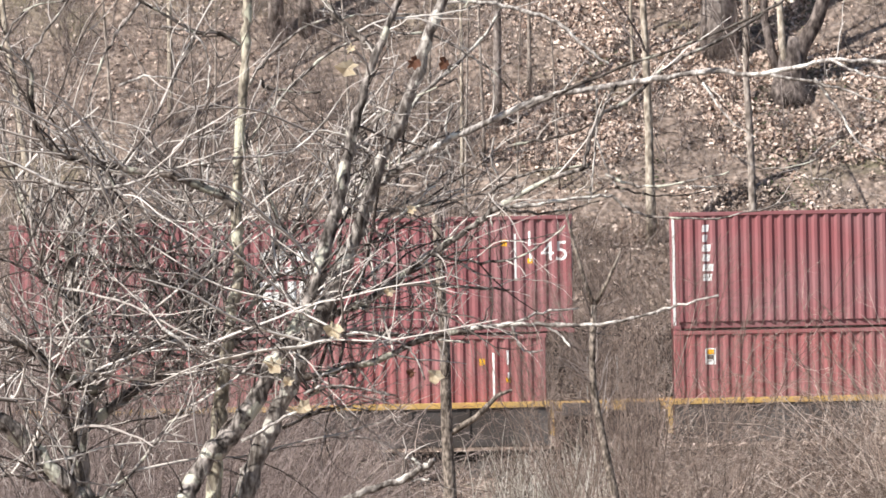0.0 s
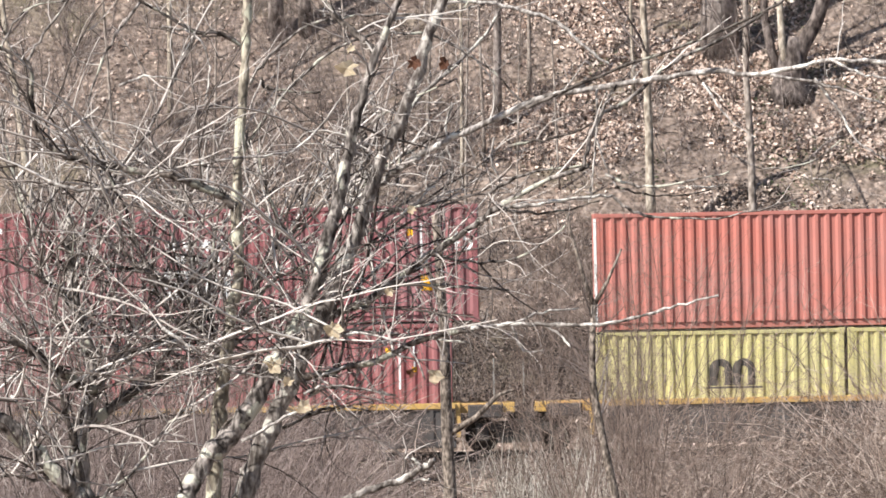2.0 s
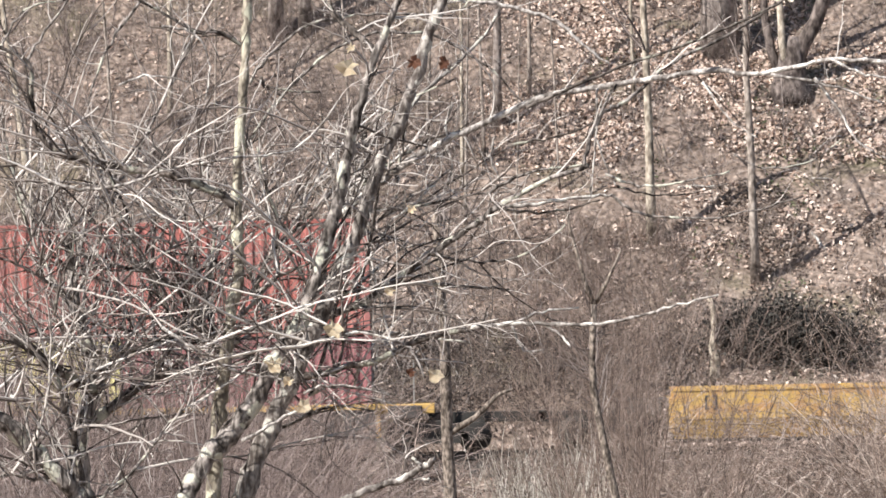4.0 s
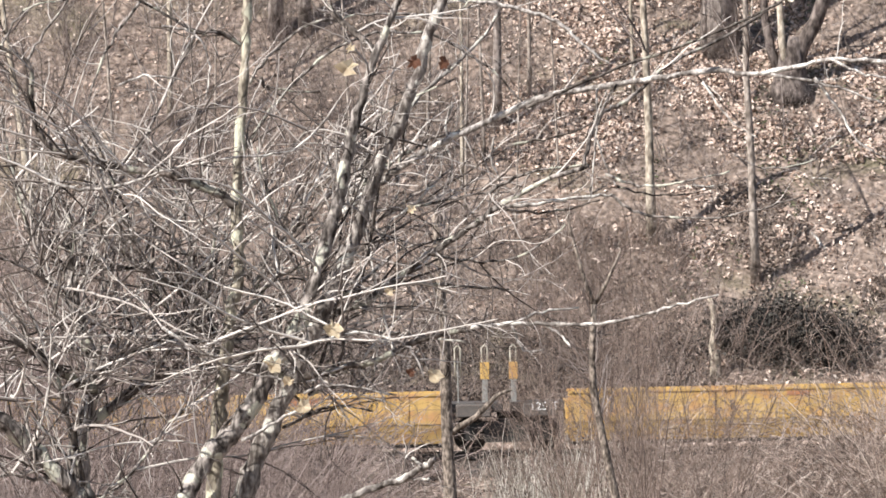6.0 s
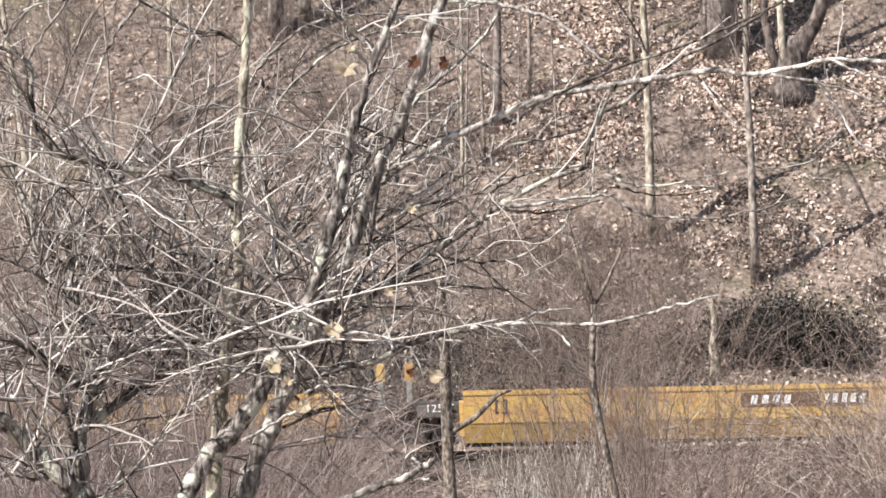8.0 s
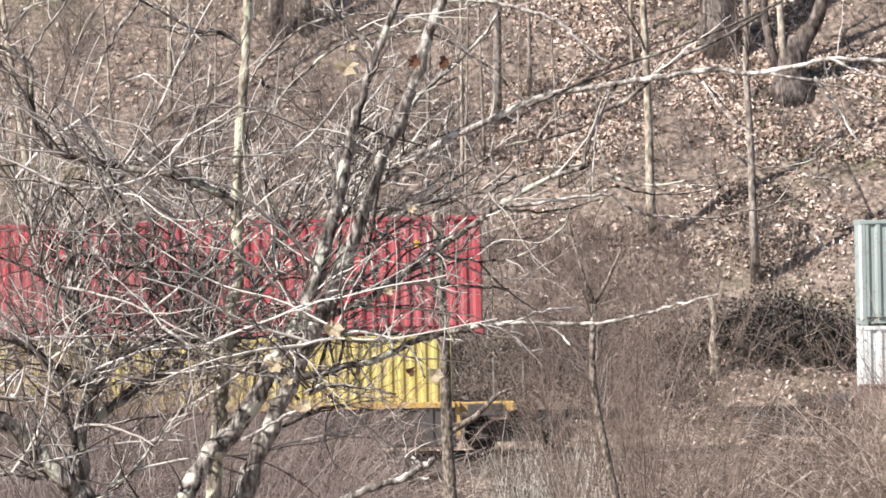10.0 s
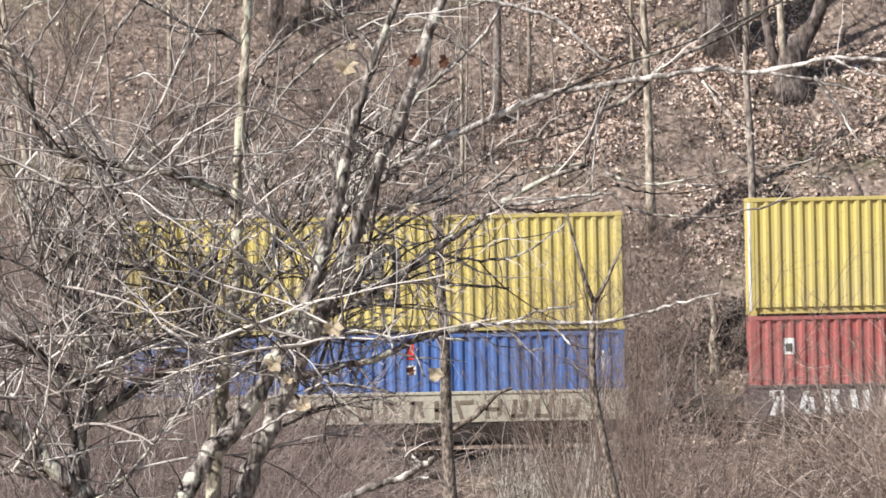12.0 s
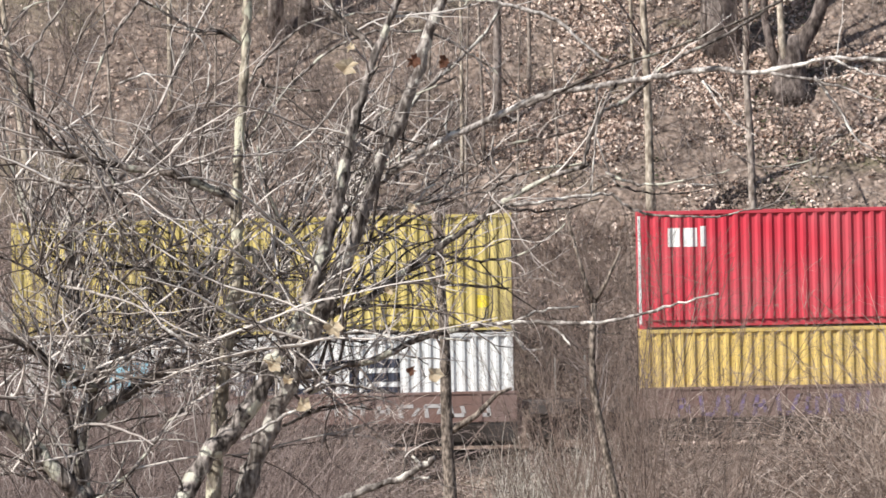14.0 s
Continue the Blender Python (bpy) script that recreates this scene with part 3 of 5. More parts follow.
    marks(t, LEMONMARK, "sticker", [(LONG - 0.75, 0.80, 0.28, 0.3)], "lemon yellow square sticker")
    c = car("plate", CARMAROON, "maroon plated well car with white graffiti", 222.22)
    ghost_letters(c, 7.6, 0.85, 7, CHALKMARK, 0.3)
    marks(c, PATCHGREY, "pale_patch", [(0.25, 0.82, 1.3, 0.46), (1.62, 0.78, 0.9, 0.56, 0.05), (2.62, 0.86, 1.2, 0.40), (3.90, 0.80, 0.8, 0.5, -0.06), (4.76, 0.84, 1.0, 0.44)], "pale painted-over patch")
    t = load(LONG, STD, WHITEP, "white container with a row of dark blocks", 222.29, BASE + 0.02)
    wide_logo(t, 3.6, 1.08)
    t = load(LONG, HIGH, YELLOW, "yellow container with a dark square company mark", 222.29, BASE + 0.02 + STD)
    square_logo(t, 5.42, 0.70)
    marks(t, LEMONMARK, "sticker", [(LONG - 0.85, 0.60, 0.28, 0.3)], "lemon yellow square sticker")
    c = car("plate", CARMAROON, "maroon plated well car with violet graffiti", 237.52)
    ghost_letters(c, 0.9, 0.75, 8, VIOLETMARK, 0.5)
    t = load(LONG, STD, OCHRE, "ochre yellow container on a well car", 237.59, BASE)
    t = load(LONG, HIGH, CRIMSON, "bright red container with white block mark", 237.59, BASE + STD, True)
    marks(t, WHITEMARK, "logo_block", [(0.72, 2.00, 0.30, 0.46), (1.10, 2.0, 0.34, 0.46), (1.52, 2.0, 0.14, 0.5)], "white block of a painted company mark")


build_train()


# ---- vegetation helpers ----
RNG = np.random.default_rng(7)


def unit(v):
    return v / np.maximum(np.linalg.norm(v, axis=-1, keepdims=True), 1e-9)


def sprout(roots, ways, lengths, radii, segs, wander=0.22, lift=0.0, tip=0.35):
    """Curved shoots from the roots: points (n, segs + 1, 3) and radii (n, segs + 1)."""
    n = len(roots)
    pts = np.zeros((n, segs + 1, 3))
    pts[:, 0] = roots
    way = unit(ways)
    curl = RNG.normal(0, wander * 0.6, (n, 3))
    for k in range(segs):
        way = unit(way + curl / segs * 2 + RNG.normal(0, wander, (n, 3)) / math.sqrt(segs) + np.array([0, 0, lift / segs]))
        pts[:, k + 1] = pts[:, k] + way * (lengths / segs)[:, None]
    rad = radii[:, None] * np.linspace(1, tip, segs + 1)[None, :]
    return pts, rad


def offshoots(pts, rad, per, spread, reach, thin, segs, low=0.15, lift=0.0, wander=0.25):
    """Side shoots along given shoots."""
    n, k, _ = pts.shape
    who = np.repeat(np.arange(n), per)
    t = RNG.uniform(low, 0.98, len(who)) * (k - 1)
    i = np.minimum(t.astype(int), k - 2)
    f = (t - i)[:, None]
    a, b = pts[who, i], pts[who, i + 1]
    way = unit(unit(b - a) + RNG.normal(0, spread, (len(who), 3)))
    total = np.linalg.norm(pts[:, -1] - pts[:, 0], axis=1)[who]
    lengths = total * reach * RNG.uniform(0.5, 1.3, len(who)) * (1.15 - 0.5 * t / (k - 1))
    return sprout(a + (b - a) * f, way, lengths, np.maximum(rad[who, i] * thin, 0.0015), segs, wander, lift)


def shoots_mesh(name, groups, material, parent=None, sides=3):
    """One mesh of all the shoots, three-sided and tapered."""
    vs, fs, base = [], [], 0
    ang = np.arange(sides) * math.tau / sides
    for pts, rad in groups:
        n, k, _ = pts.shape
        way = unit(np.gradient(pts, axis=1))
        side = unit(np.cross(way, np.array([0.31, 0.90, 0.17])))
        up = np.cross(side, way)
        ring = pts[:, :, None, :] + rad[:, :, None, None] * (np.cos(ang)[None, None, :, None] * side[:, :, None, :] + np.sin(ang)[None, None, :, None] * up[:, :, None, :])
        vs.append(ring.reshape(-1, 3))
        a = (np.arange(n)[:, None, None] * k + np.arange(k - 1)[None, :, None]) * sides + np.arange(sides)[None, None, :]
        b = (np.arange(n)[:, None, None] * k + np.arange(k - 1)[None, :, None]) * sides + (np.arange(sides)[None, None, :] + 1) % sides
        fs.append(np.stack([a, b, b + sides, a + sides], axis=-1).reshape(-1, 4) + base)
        base += n * k * sides
    v, f = np.concatenate(vs), np.concatenate(fs)
    me = bpy.data.meshes.new(name)
    me.vertices.add(len(v))
    me.vertices.foreach_set("co", v.astype(np.float32).ravel())
    me.loops.add(f.size)
    me.loops.foreach_set("vertex_index", f.astype(np.int32).ravel())
    me.polygons.add(len(f))
    me.polygons.foreach_set("loop_start", np.arange(0, f.size, 4, dtype=np.int32))
    me.polygons.foreach_set("use_smooth", np.ones(len(f), dtype=bool))
    me.update(calc_edges=True)
    return part(name, me, material, parent)


def leaf_cloud(name, spots, sizes, material, flat=0.5, normals=None):
    """Small folded leaves at the spots, in one mesh."""
    n = len(spots)
    nor = unit((normals if normals is not None else np.array([0, 0, 1.0])) * flat + RNG.normal(0, 1 - flat, (n, 3)))
    a = unit(np.cross(nor, RNG.normal(0, 1, (n, 3))))
    b = np.cross(nor, a)
    s = sizes[:, None]
    quad = np.stack([spots - a * s * 0.55, spots - b * s * 0.30 + nor * s * 0.14, spots + a * s * 0.55 + nor * s * 0.06, spots + b * s * 0.30 + nor * s * 0.14], axis=1)
    idx = np.arange(n)[:, None] * 4
    tris = np.concatenate([idx + np.array([[0, 1, 2]]), idx + np.array([[0, 2, 3]])])
    me = bpy.data.meshes.new(name)
    me.vertices.add(n * 4)
    me.vertices.foreach_set("co", quad.reshape(-1, 3).astype(np.float32).ravel())
    me.loops.add(tris.size)
    me.loops.foreach_set("vertex_index", tris.astype(np.int32).ravel())
    me.polygons.add(len(tris))
    me.polygons.foreach_set("loop_start", np.arange(0, tris.size, 3, dtype=np.int32))
    me.update(calc_edges=True)
    return part(name, me, material, None)


def ground_points(n, x0, x1, y0, y1, keep=None):
    xs, ys = RNG.uniform(x0, x1, n), RNG.uniform(y0, y1, n)
    if keep is not None:
        ok = np.array([keep(x, y) for x, y in zip(xs, ys)])
        xs, ys = xs[ok], ys[ok]
    return np.array([(x, y, hill(x, y)) for x, y in zip(xs, ys)])


def thicket(name, roots, heights, material, label, category="brush", stems=5, kids=6, twigs=4, lean=0.35, thick=0.010, fine=0.62, wander=0.20):
    """Many-stemmed leafless shrubs at the roots."""
    r = np.repeat(roots, stems, axis=0)
    h = np.repeat(heights, stems) * RNG.uniform(0.55, 1.1, len(r))
    r = r + RNG.normal(0, 0.12, r.shape) * np.array([1, 1, 0]) - np.array([0, 0, 0.05])
    way = RNG.normal(0, lean, r.shape)
    way[:, 2] = 1
    a = sprout(r, way, h, thick * np.sqrt(h / 2) * RNG.uniform(0.6, 1.3, len(r)), 5, wander, 0.1)
    b = offshoots(*a, kids, 0.55, 0.42, fine, 2, lift=0.12)
    c = offshoots(*b, twigs, 0.6, 0.45, 0.8, 2)
    return tagged(shoots_mesh(name, [a, b, c], material), label, category, kind="stuff")


def bramble(name, roots, heights, material, label, canes=5, kids=5, twigs=3, thick=0.0135, droop=-0.9):
    """Arching tangled canes with short curly side shoots."""
    r = np.repeat(roots, canes, axis=0)
    h = np.repeat(heights, canes) * RNG.uniform(0.55, 1.05, len(r))
    r = r + RNG.normal(0, 0.18, r.shape) * np.array([1, 1, 0]) - np.array([0, 0, 0.05])
    way = RNG.normal(0, 0.65, r.shape)
    way[:, 2] = 1
    a = sprout(r, way, h * 1.2, thick * RNG.uniform(0.6, 1.3, len(r)), 7, 0.42, droop, 0.4)
    b = offshoots(*a, kids, 0.9, 0.30, 0.72, 4, low=0.25, lift=0.1, wander=0.6)
    c = offshoots(*b, twigs, 0.8, 0.55, 0.8, 2, wander=0.7)
    return tagged(shoots_mesh(name, [a, b, c], material), label, "brush", kind="stuff")


TWIG = islands("grey_brown_twig", [(0.0, (0.06, 0.045, 0.04)), (0.5, (0.175, 0.14, 0.126)), (1.0, (0.39, 0.335, 0.305))])
PINKTWIG = islands("pinkish_brown_twig", [(0.0, (0.10, 0.07, 0.058)), (0.45, (0.31, 0.24, 0.205)), (0.8, (0.52, 0.435, 0.385)), (1.0, (0.74, 0.66, 0.60))], patch=0.55)
TANTWIG = islands("tan_twig", [(0.0, (0.20, 0.14, 0.11)), (0.5, (0.46, 0.37, 0.32)), (1.0, (0.70, 0.61, 0.55))], patch=0.5)
HAZETWIG = islands("dull_pinkish_twig", [(0.0, (0.055, 0.038, 0.034)), (0.5, (0.175, 0.13, 0.115)), (1.0, (0.35, 0.285, 0.26))])
VEILTWIG = islands("brown_veil_twig", [(0.0, (0.06, 0.042, 0.034)), (0.5, (0.17, 0.122, 0.10)), (1.0, (0.36, 0.285, 0.245))])
STRAW = islands("dry_straw", [(0.0, (0.14, 0.115, 0.09)), (0.5, (0.36, 0.32, 0.27)), (1.0, (0.66, 0.615, 0.55))])
LITTER = islands("dead_leaf", [(0.0, (0.10, 0.065, 0.05)), (0.15, (0.28, 0.195, 0.15)), (0.55, (0.56, 0.425, 0.352)), (1.0, (0.78, 0.66, 0.575))], 0.7)
DARKLEAF = islands("dark_evergreen_leaf", [(0.0, (0.016, 0.015, 0.014)), (0.6, (0.045, 0.042, 0.038)), (1.0, (0.13, 0.118, 0.105))], 0.95)
# leaf colour kept near black to carry the shade under brush
SHADELEAF = islands("dark_brown_shade_leaf", [(0.0, (0.02, 0.016, 0.014)), (0.7, (0.07, 0.055, 0.048)), (1.0, (0.17, 0.135, 0.115))], 0.8)
BRUSHLEAF = islands("brown_brush_leaf", [(0.0, (0.05, 0.038, 0.03)), (0.6, (0.19, 0.145, 0.12)), (1.0, (0.38, 0.31, 0.265))], 0.8)
GREENLEAF = islands("moss_green_leaf", [(0.0, (0.05, 0.07, 0.03)), (1.0, (0.16, 0.19, 0.09))], 0.6)
# pale bark brightened so that its colour carries the sunlight on limbs
PALESUNBARK = bark("pale_sunlit_bark", (0.19, 0.165, 0.148), (0.62, 0.57, 0.53), (0.74, 0.71, 0.65), 16)
# the pale bark again, darkened for the shaded trunk
PALETRUNK = bark("pale_trunk_bark", (0.12, 0.10, 0.09), (0.43, 0.39, 0.355), (0.60, 0.575, 0.51), 16)
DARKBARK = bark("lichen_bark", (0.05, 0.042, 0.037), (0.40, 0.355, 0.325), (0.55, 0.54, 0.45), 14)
TANBARK = bark("tan_lichen_bark", (0.17, 0.145, 0.115), (0.50, 0.445, 0.35), (0.57, 0.555, 0.43), 13)
# darker copy of the lichen bark: shade put into the colour
SHADEDBARK = bark("shaded_lichen_bark", (0.045, 0.036, 0.031), (0.24, 0.205, 0.18), (0.34, 0.33, 0.27), 14)
HILLBARK = bark("hill_tree_bark", (0.26, 0.215, 0.17), (0.56, 0.49, 0.40), None, 5)
SAPBARK = bark("sapling_bark", (0.09, 0.072, 0.06), (0.35, 0.29, 0.24), None, 12)
GREYBARK = bark("grey_tan_bark", (0.20, 0.165, 0.14), (0.46, 0.395, 0.345), None, 5)
STOOLBARK = bark("dark_stool_bark", (0.07, 0.055, 0.05), (0.23, 0.19, 0.17), None, 4)
BIGBARK = bark("old_grey_bark", (0.16, 0.13, 0.115), (0.44, 0.38, 0.345), None, 4)
SILVERTWIG = islands("silvery_twig", [(0.0, (0.045, 0.036, 0.031)), (0.36, (0.14, 0.115, 0.10)), (0.52, (0.39, 0.345, 0.315)), (1.0, (0.70, 0.645, 0.595))])
PALELEAF = plain("pale_dead_leaf", (0.86, 0.74, 0.55), 0.6)
RUSTLEAF = plain("rusty_dead_leaf", (0.20, 0.095, 0.06), 0.6)


# ---- hillside trees ----
def hill_tree(x, y, radius, height, lean, material, label, flare=1.25):
    z = hill(x, y)
    top = new("tree")
    top.location = (x, y, z - 0.15)
    rnd = random.Random(int(x * 77 + y * 13))
    bend = [rnd.uniform(-0.10, 0.10) for _ in range(8)]
    pts, rad = [], []
    for k in range(8):
        t = k / 7
        pts.append((lean * t * height + bend[k] * t * radius * 6, bend[7 - k] * t, t * height))
        rad.append(radius * (flare if k == 0 else 1.0) * (1 - 0.62 * t))
    part("trunk", tube(bmesh.new(), pts, rad, 10), material, top)
    starts, ways, lens, rads = [], [], [], []
    for k in range(7):
        t = 0.45 + 0.5 * k / 6
        i = int(t * 7)
        starts.append(pts[i])
        ways.append((rnd.uniform(-1, 1), rnd.uniform(-1, 1), rnd.uniform(0.5, 1.2)))
        lens.append(height * rnd.uniform(0.2, 0.4))
        rads.append(rad[i] * 0.45)
    a = sprout(np.array(starts), np.array(ways), np.array(lens), np.array(rads), 6, 0.2, 0.3)
    b = offshoots(*a, 6, 0.5, 0.5, 0.5, 4, lift=0.2)
    c = offshoots(*b, 6, 0.5, 0.5, 0.55, 3)
    tagged(shoots_mesh("crown", [a, b, c], TWIG, top), kind="stuff")
    return tagged(top, label, "tree", "trees on the slope")


hill_tree(5.46, 206.2, 0.13, 12.0, -0.015, HILLBARK, "slim straight tree with sunlit tan bark")
hill_tree(8.08, 204.8, 0.115, 13.0, -0.022, GREYBARK, "slim bare tree on leaf-strewn slope")
hill_tree(7.58, 213.3, 0.47, 16.0, 0.0, BIGBARK, "thick old trunk with grey-brown bark")
hill_tree(5.2, 211.5, 0.055, 9.0, -0.02, HILLBARK, "thin pale sapling on the slope")
hill_tree(1.5, 210.7, 0.12, 14.0, 0.02, BIGBARK, "grey-brown bare tree amid brush")
hill_tree(-3.62, 214.4, 0.16, 14.0, 0.0, BIGBARK, "grey-brown bare tree amid brush")
hill_tree(-4.4, 214.3, 0.20, 14.0, 0.0, BIGBARK, "grey-brown bare tree amid brush")
hill_tree(0.55, 208.7, 0.06, 9.0, 0.01, HILLBARK, "thin pale sapling on the slope")
hill_tree(-10.54, 206.7, 0.11, 10.0, -0.13, HILLBARK, "leaning greenish sapling on the slope")
hill_tree(6.89, 201.5, 0.16, 2.2, -0.04, HILLBARK, "short broken trunk at the foot of the slope", flare=1.1)
hill_tree(-7.2, 211.0, 0.08, 11.0, 0.01, HILLBARK, "thin pale sapling on the slope")
hill_tree(-1.2, 216.0, 0.13, 13.0, 0.02, BIGBARK, "grey-brown bare tree amid brush")
for sx, sy, sr, sh, sl in ((0.6, 207.2, 0.045, 8.0, 0.03), (1.15, 209.4, 0.05, 9.0, -0.02), (1.9, 206.6, 0.035, 7.0, 0.04), (2.4, 212.0, 0.06, 10.0, 0.01), (3.1, 208.3, 0.035, 7.0, -0.03),
                          (-0.4, 209.8, 0.05, 9.0, 0.05), (-2.3, 208.0, 0.045, 8.0, -0.04), (-6.0, 207.6, 0.04, 8.0, 0.03), (-8.6, 209.0, 0.05, 9.0, -0.05)):
    hill_tree(sx, sy, sr, sh, sl, GREYBARK, "thin grey sapling amid brush on the slope")


def stool_tree(x, y):
    """Stems that rise from one broad stool."""
    top = new("tree")
    top.location = (x, y, hill(x, y) - 0.2)
    part("stool", tube(bmesh.new(), [(0, -0.05, -0.15), (-0.02, -0.03, 0.15), (0, 0, 0.5), (0.02, 0, 0.9), (0.05, 0, 1.3), (0.08, 0, 1.7)], [0.66, 0.58, 0.48, 0.40, 0.33, 0.20], 14), STOOLBARK, top)
    stems = (([(-0.28, 0, 0.7), (-0.50, 0, 1.3), (-0.66, 0.1, 2.2), (-0.72, 0.2, 4.0), (-0.9, 0.3, 8.0)], 0.15, STOOLBARK),
             ([(-0.10, -0.2, 0.8), (-0.22, -0.2, 1.5), (-0.26, -0.1, 2.6), (-0.22, 0, 5.0), (-0.25, 0, 9.0)], 0.12, HILLBARK),
             ([(0.12, 0, 0.8), (0.30, 0, 1.4), (0.72, 0, 2.1), (1.10, 0, 3.2), (1.5, 0, 5.0), (2.1, 0, 9.0)], 0.25, STOOLBARK))
    for way, r, mat in stems:
        part("stem", tube(bmesh.new(), way, [r * (1 - 0.5 * i / (len(way) - 1)) for i in range(len(way))], 9), mat, top)
    a = sprout(np.array([w[-2] for w, _, _ in stems] * 3), RNG.normal(0, 1, (9, 3)) + np.array([0, 0, 0.8]), RNG.uniform(1.5, 3.0, 9), np.full(9, 0.05), 5, 0.2, 0.3)
    b = offshoots(*a, 6, 0.5, 0.5, 0.5, 4, lift=0.2)
    tagged(shoots_mesh("crown", [a, b], TWIG, top), kind="stuff")
    tagged(top, "dark many-stemmed tree rising from one stool", "tree", "trees on the slope")


stool_tree(9.4, 211.8)


# ---- leaf litter ----
def litter():
    spots = ground_points(210000, -15, 15, 199.3, 219, lambda x, y: RNG.random() < (0.09 if x < 1.0 else 1.0 if y > 209 or (6 < x < 9.2 and 203.3 < y < 206.5) else 0.16 if x < 6 else 0.26))
    clump = np.array([noise.noise((p[0] * 0.5, p[1] * 0.5, 3.3)) + 0.6 * noise.noise((p[0] * 1.9, p[1] * 1.9, 5.1)) for p in spots])
    sizes = RNG.uniform(0.065, 0.18, len(spots)) * (1 + 0.35 * np.clip(clump, -0.5, 0.8))
    ok = clump + RNG.normal(0, 0.22, len(spots)) > -0.10
    spots, sizes = spots[ok], sizes[ok]
    spots[:, 2] += 0.03 + RNG.uniform(0, 0.05, len(spots))
    tagged(leaf_cloud("leaf_litter", spots, sizes, LITTER, 0.55, np.array([0, -0.58, 0.81])), "dry brown and pink fallen leaves on the slope", "leaf litter", kind="stuff")
    near = ground_points(9000, -15, 15, 168, 192)
    near[:, 2] += 0.04
    tagged(leaf_cloud("leaf_litter", near, RNG.uniform(0.06, 0.13, len(near)), LITTER, 0.55), "dry fallen leaves along the railway", "leaf litter", kind="stuff")
    dark_spots = ground_points(16000, 7.2, 13, 203.8, 208.2, lambda x, y: noise.noise((x * 0.6, y * 0.6, 2.9)) + 0.4 * noise.noise((x * 2, y * 2, 6.1)) > 0.10)
    dark_spots[:, 2] += np.abs(RNG.normal(0, 0.12, len(dark_spots)))
    tagged(leaf_cloud("creepers", dark_spots, RNG.uniform(0.05, 0.12, len(dark_spots)), BRUSHLEAF, 0.4), "dark brown creepers among the fallen leaves", "ground plants", kind="stuff")
    moss = ground_points(9000, 4, 14, 203, 216, lambda x, y: noise.noise((x * 0.5, y * 0.5, 8.8)) + 0.4 * noise.noise((x * 2, y * 2, 1.8)) > 0.24)
    moss[:, 2] += 0.06
    tagged(leaf_cloud("ground_ivy", moss, RNG.uniform(0.05, 0.11, len(moss)), GREENLEAF, 0.5), "low green ground plants among dead leaves", "ground plants", kind="stuff")


litter()


def fallen_twigs():
    roots = ground_points(5000, -14, 14, 200, 218)
    roots[:, 2] += 0.04
    way = RNG.normal(0, 1, roots.shape) * np.array([1, 0.5, 0.35]) + np.array([0, 0.4, 0.45])
    a = sprout(roots, way, RNG.uniform(0.25, 1.3, len(roots)), RNG.uniform(0.004, 0.012, len(roots)), 3, 0.3)
    tagged(shoots_mesh("fallen_twigs", [a], TWIG), "fallen twigs and sticks among the leaves", "twigs", kind="stuff")


fallen_twigs()


def fallen(x, y, length, radius, turn, rise, label):
    z = hill(x, y) + 0.08
    d = Vector((math.cos(radians(turn)), math.sin(radians(turn)), rise)).normalized() * length
    pts = [(x + d.x * t, y + d.y * t, z + d.z * t + 0.05 * math.sin(9 * t)) for t in (0, 0.3, 0.6, 1)]
    tagged(part("fallen_branch", tube(bmesh.new(), pts, [radius, radius * 0.9, radius * 0.75, radius * 0.5], 6), PALESUNBARK, None), label, "branch")


fallen(9.65, 206.6, 0.85, 0.045, -65, -0.55, "pale fallen branch on the leafy slope")
fallen(6.2, 208.0, 1.4, 0.03, 10, 0.05, "thin fallen branch on the leafy slope")
fallen(10.2, 208.5, 1.2, 0.03, 170, 0.0, "thin fallen branch on the leafy slope")


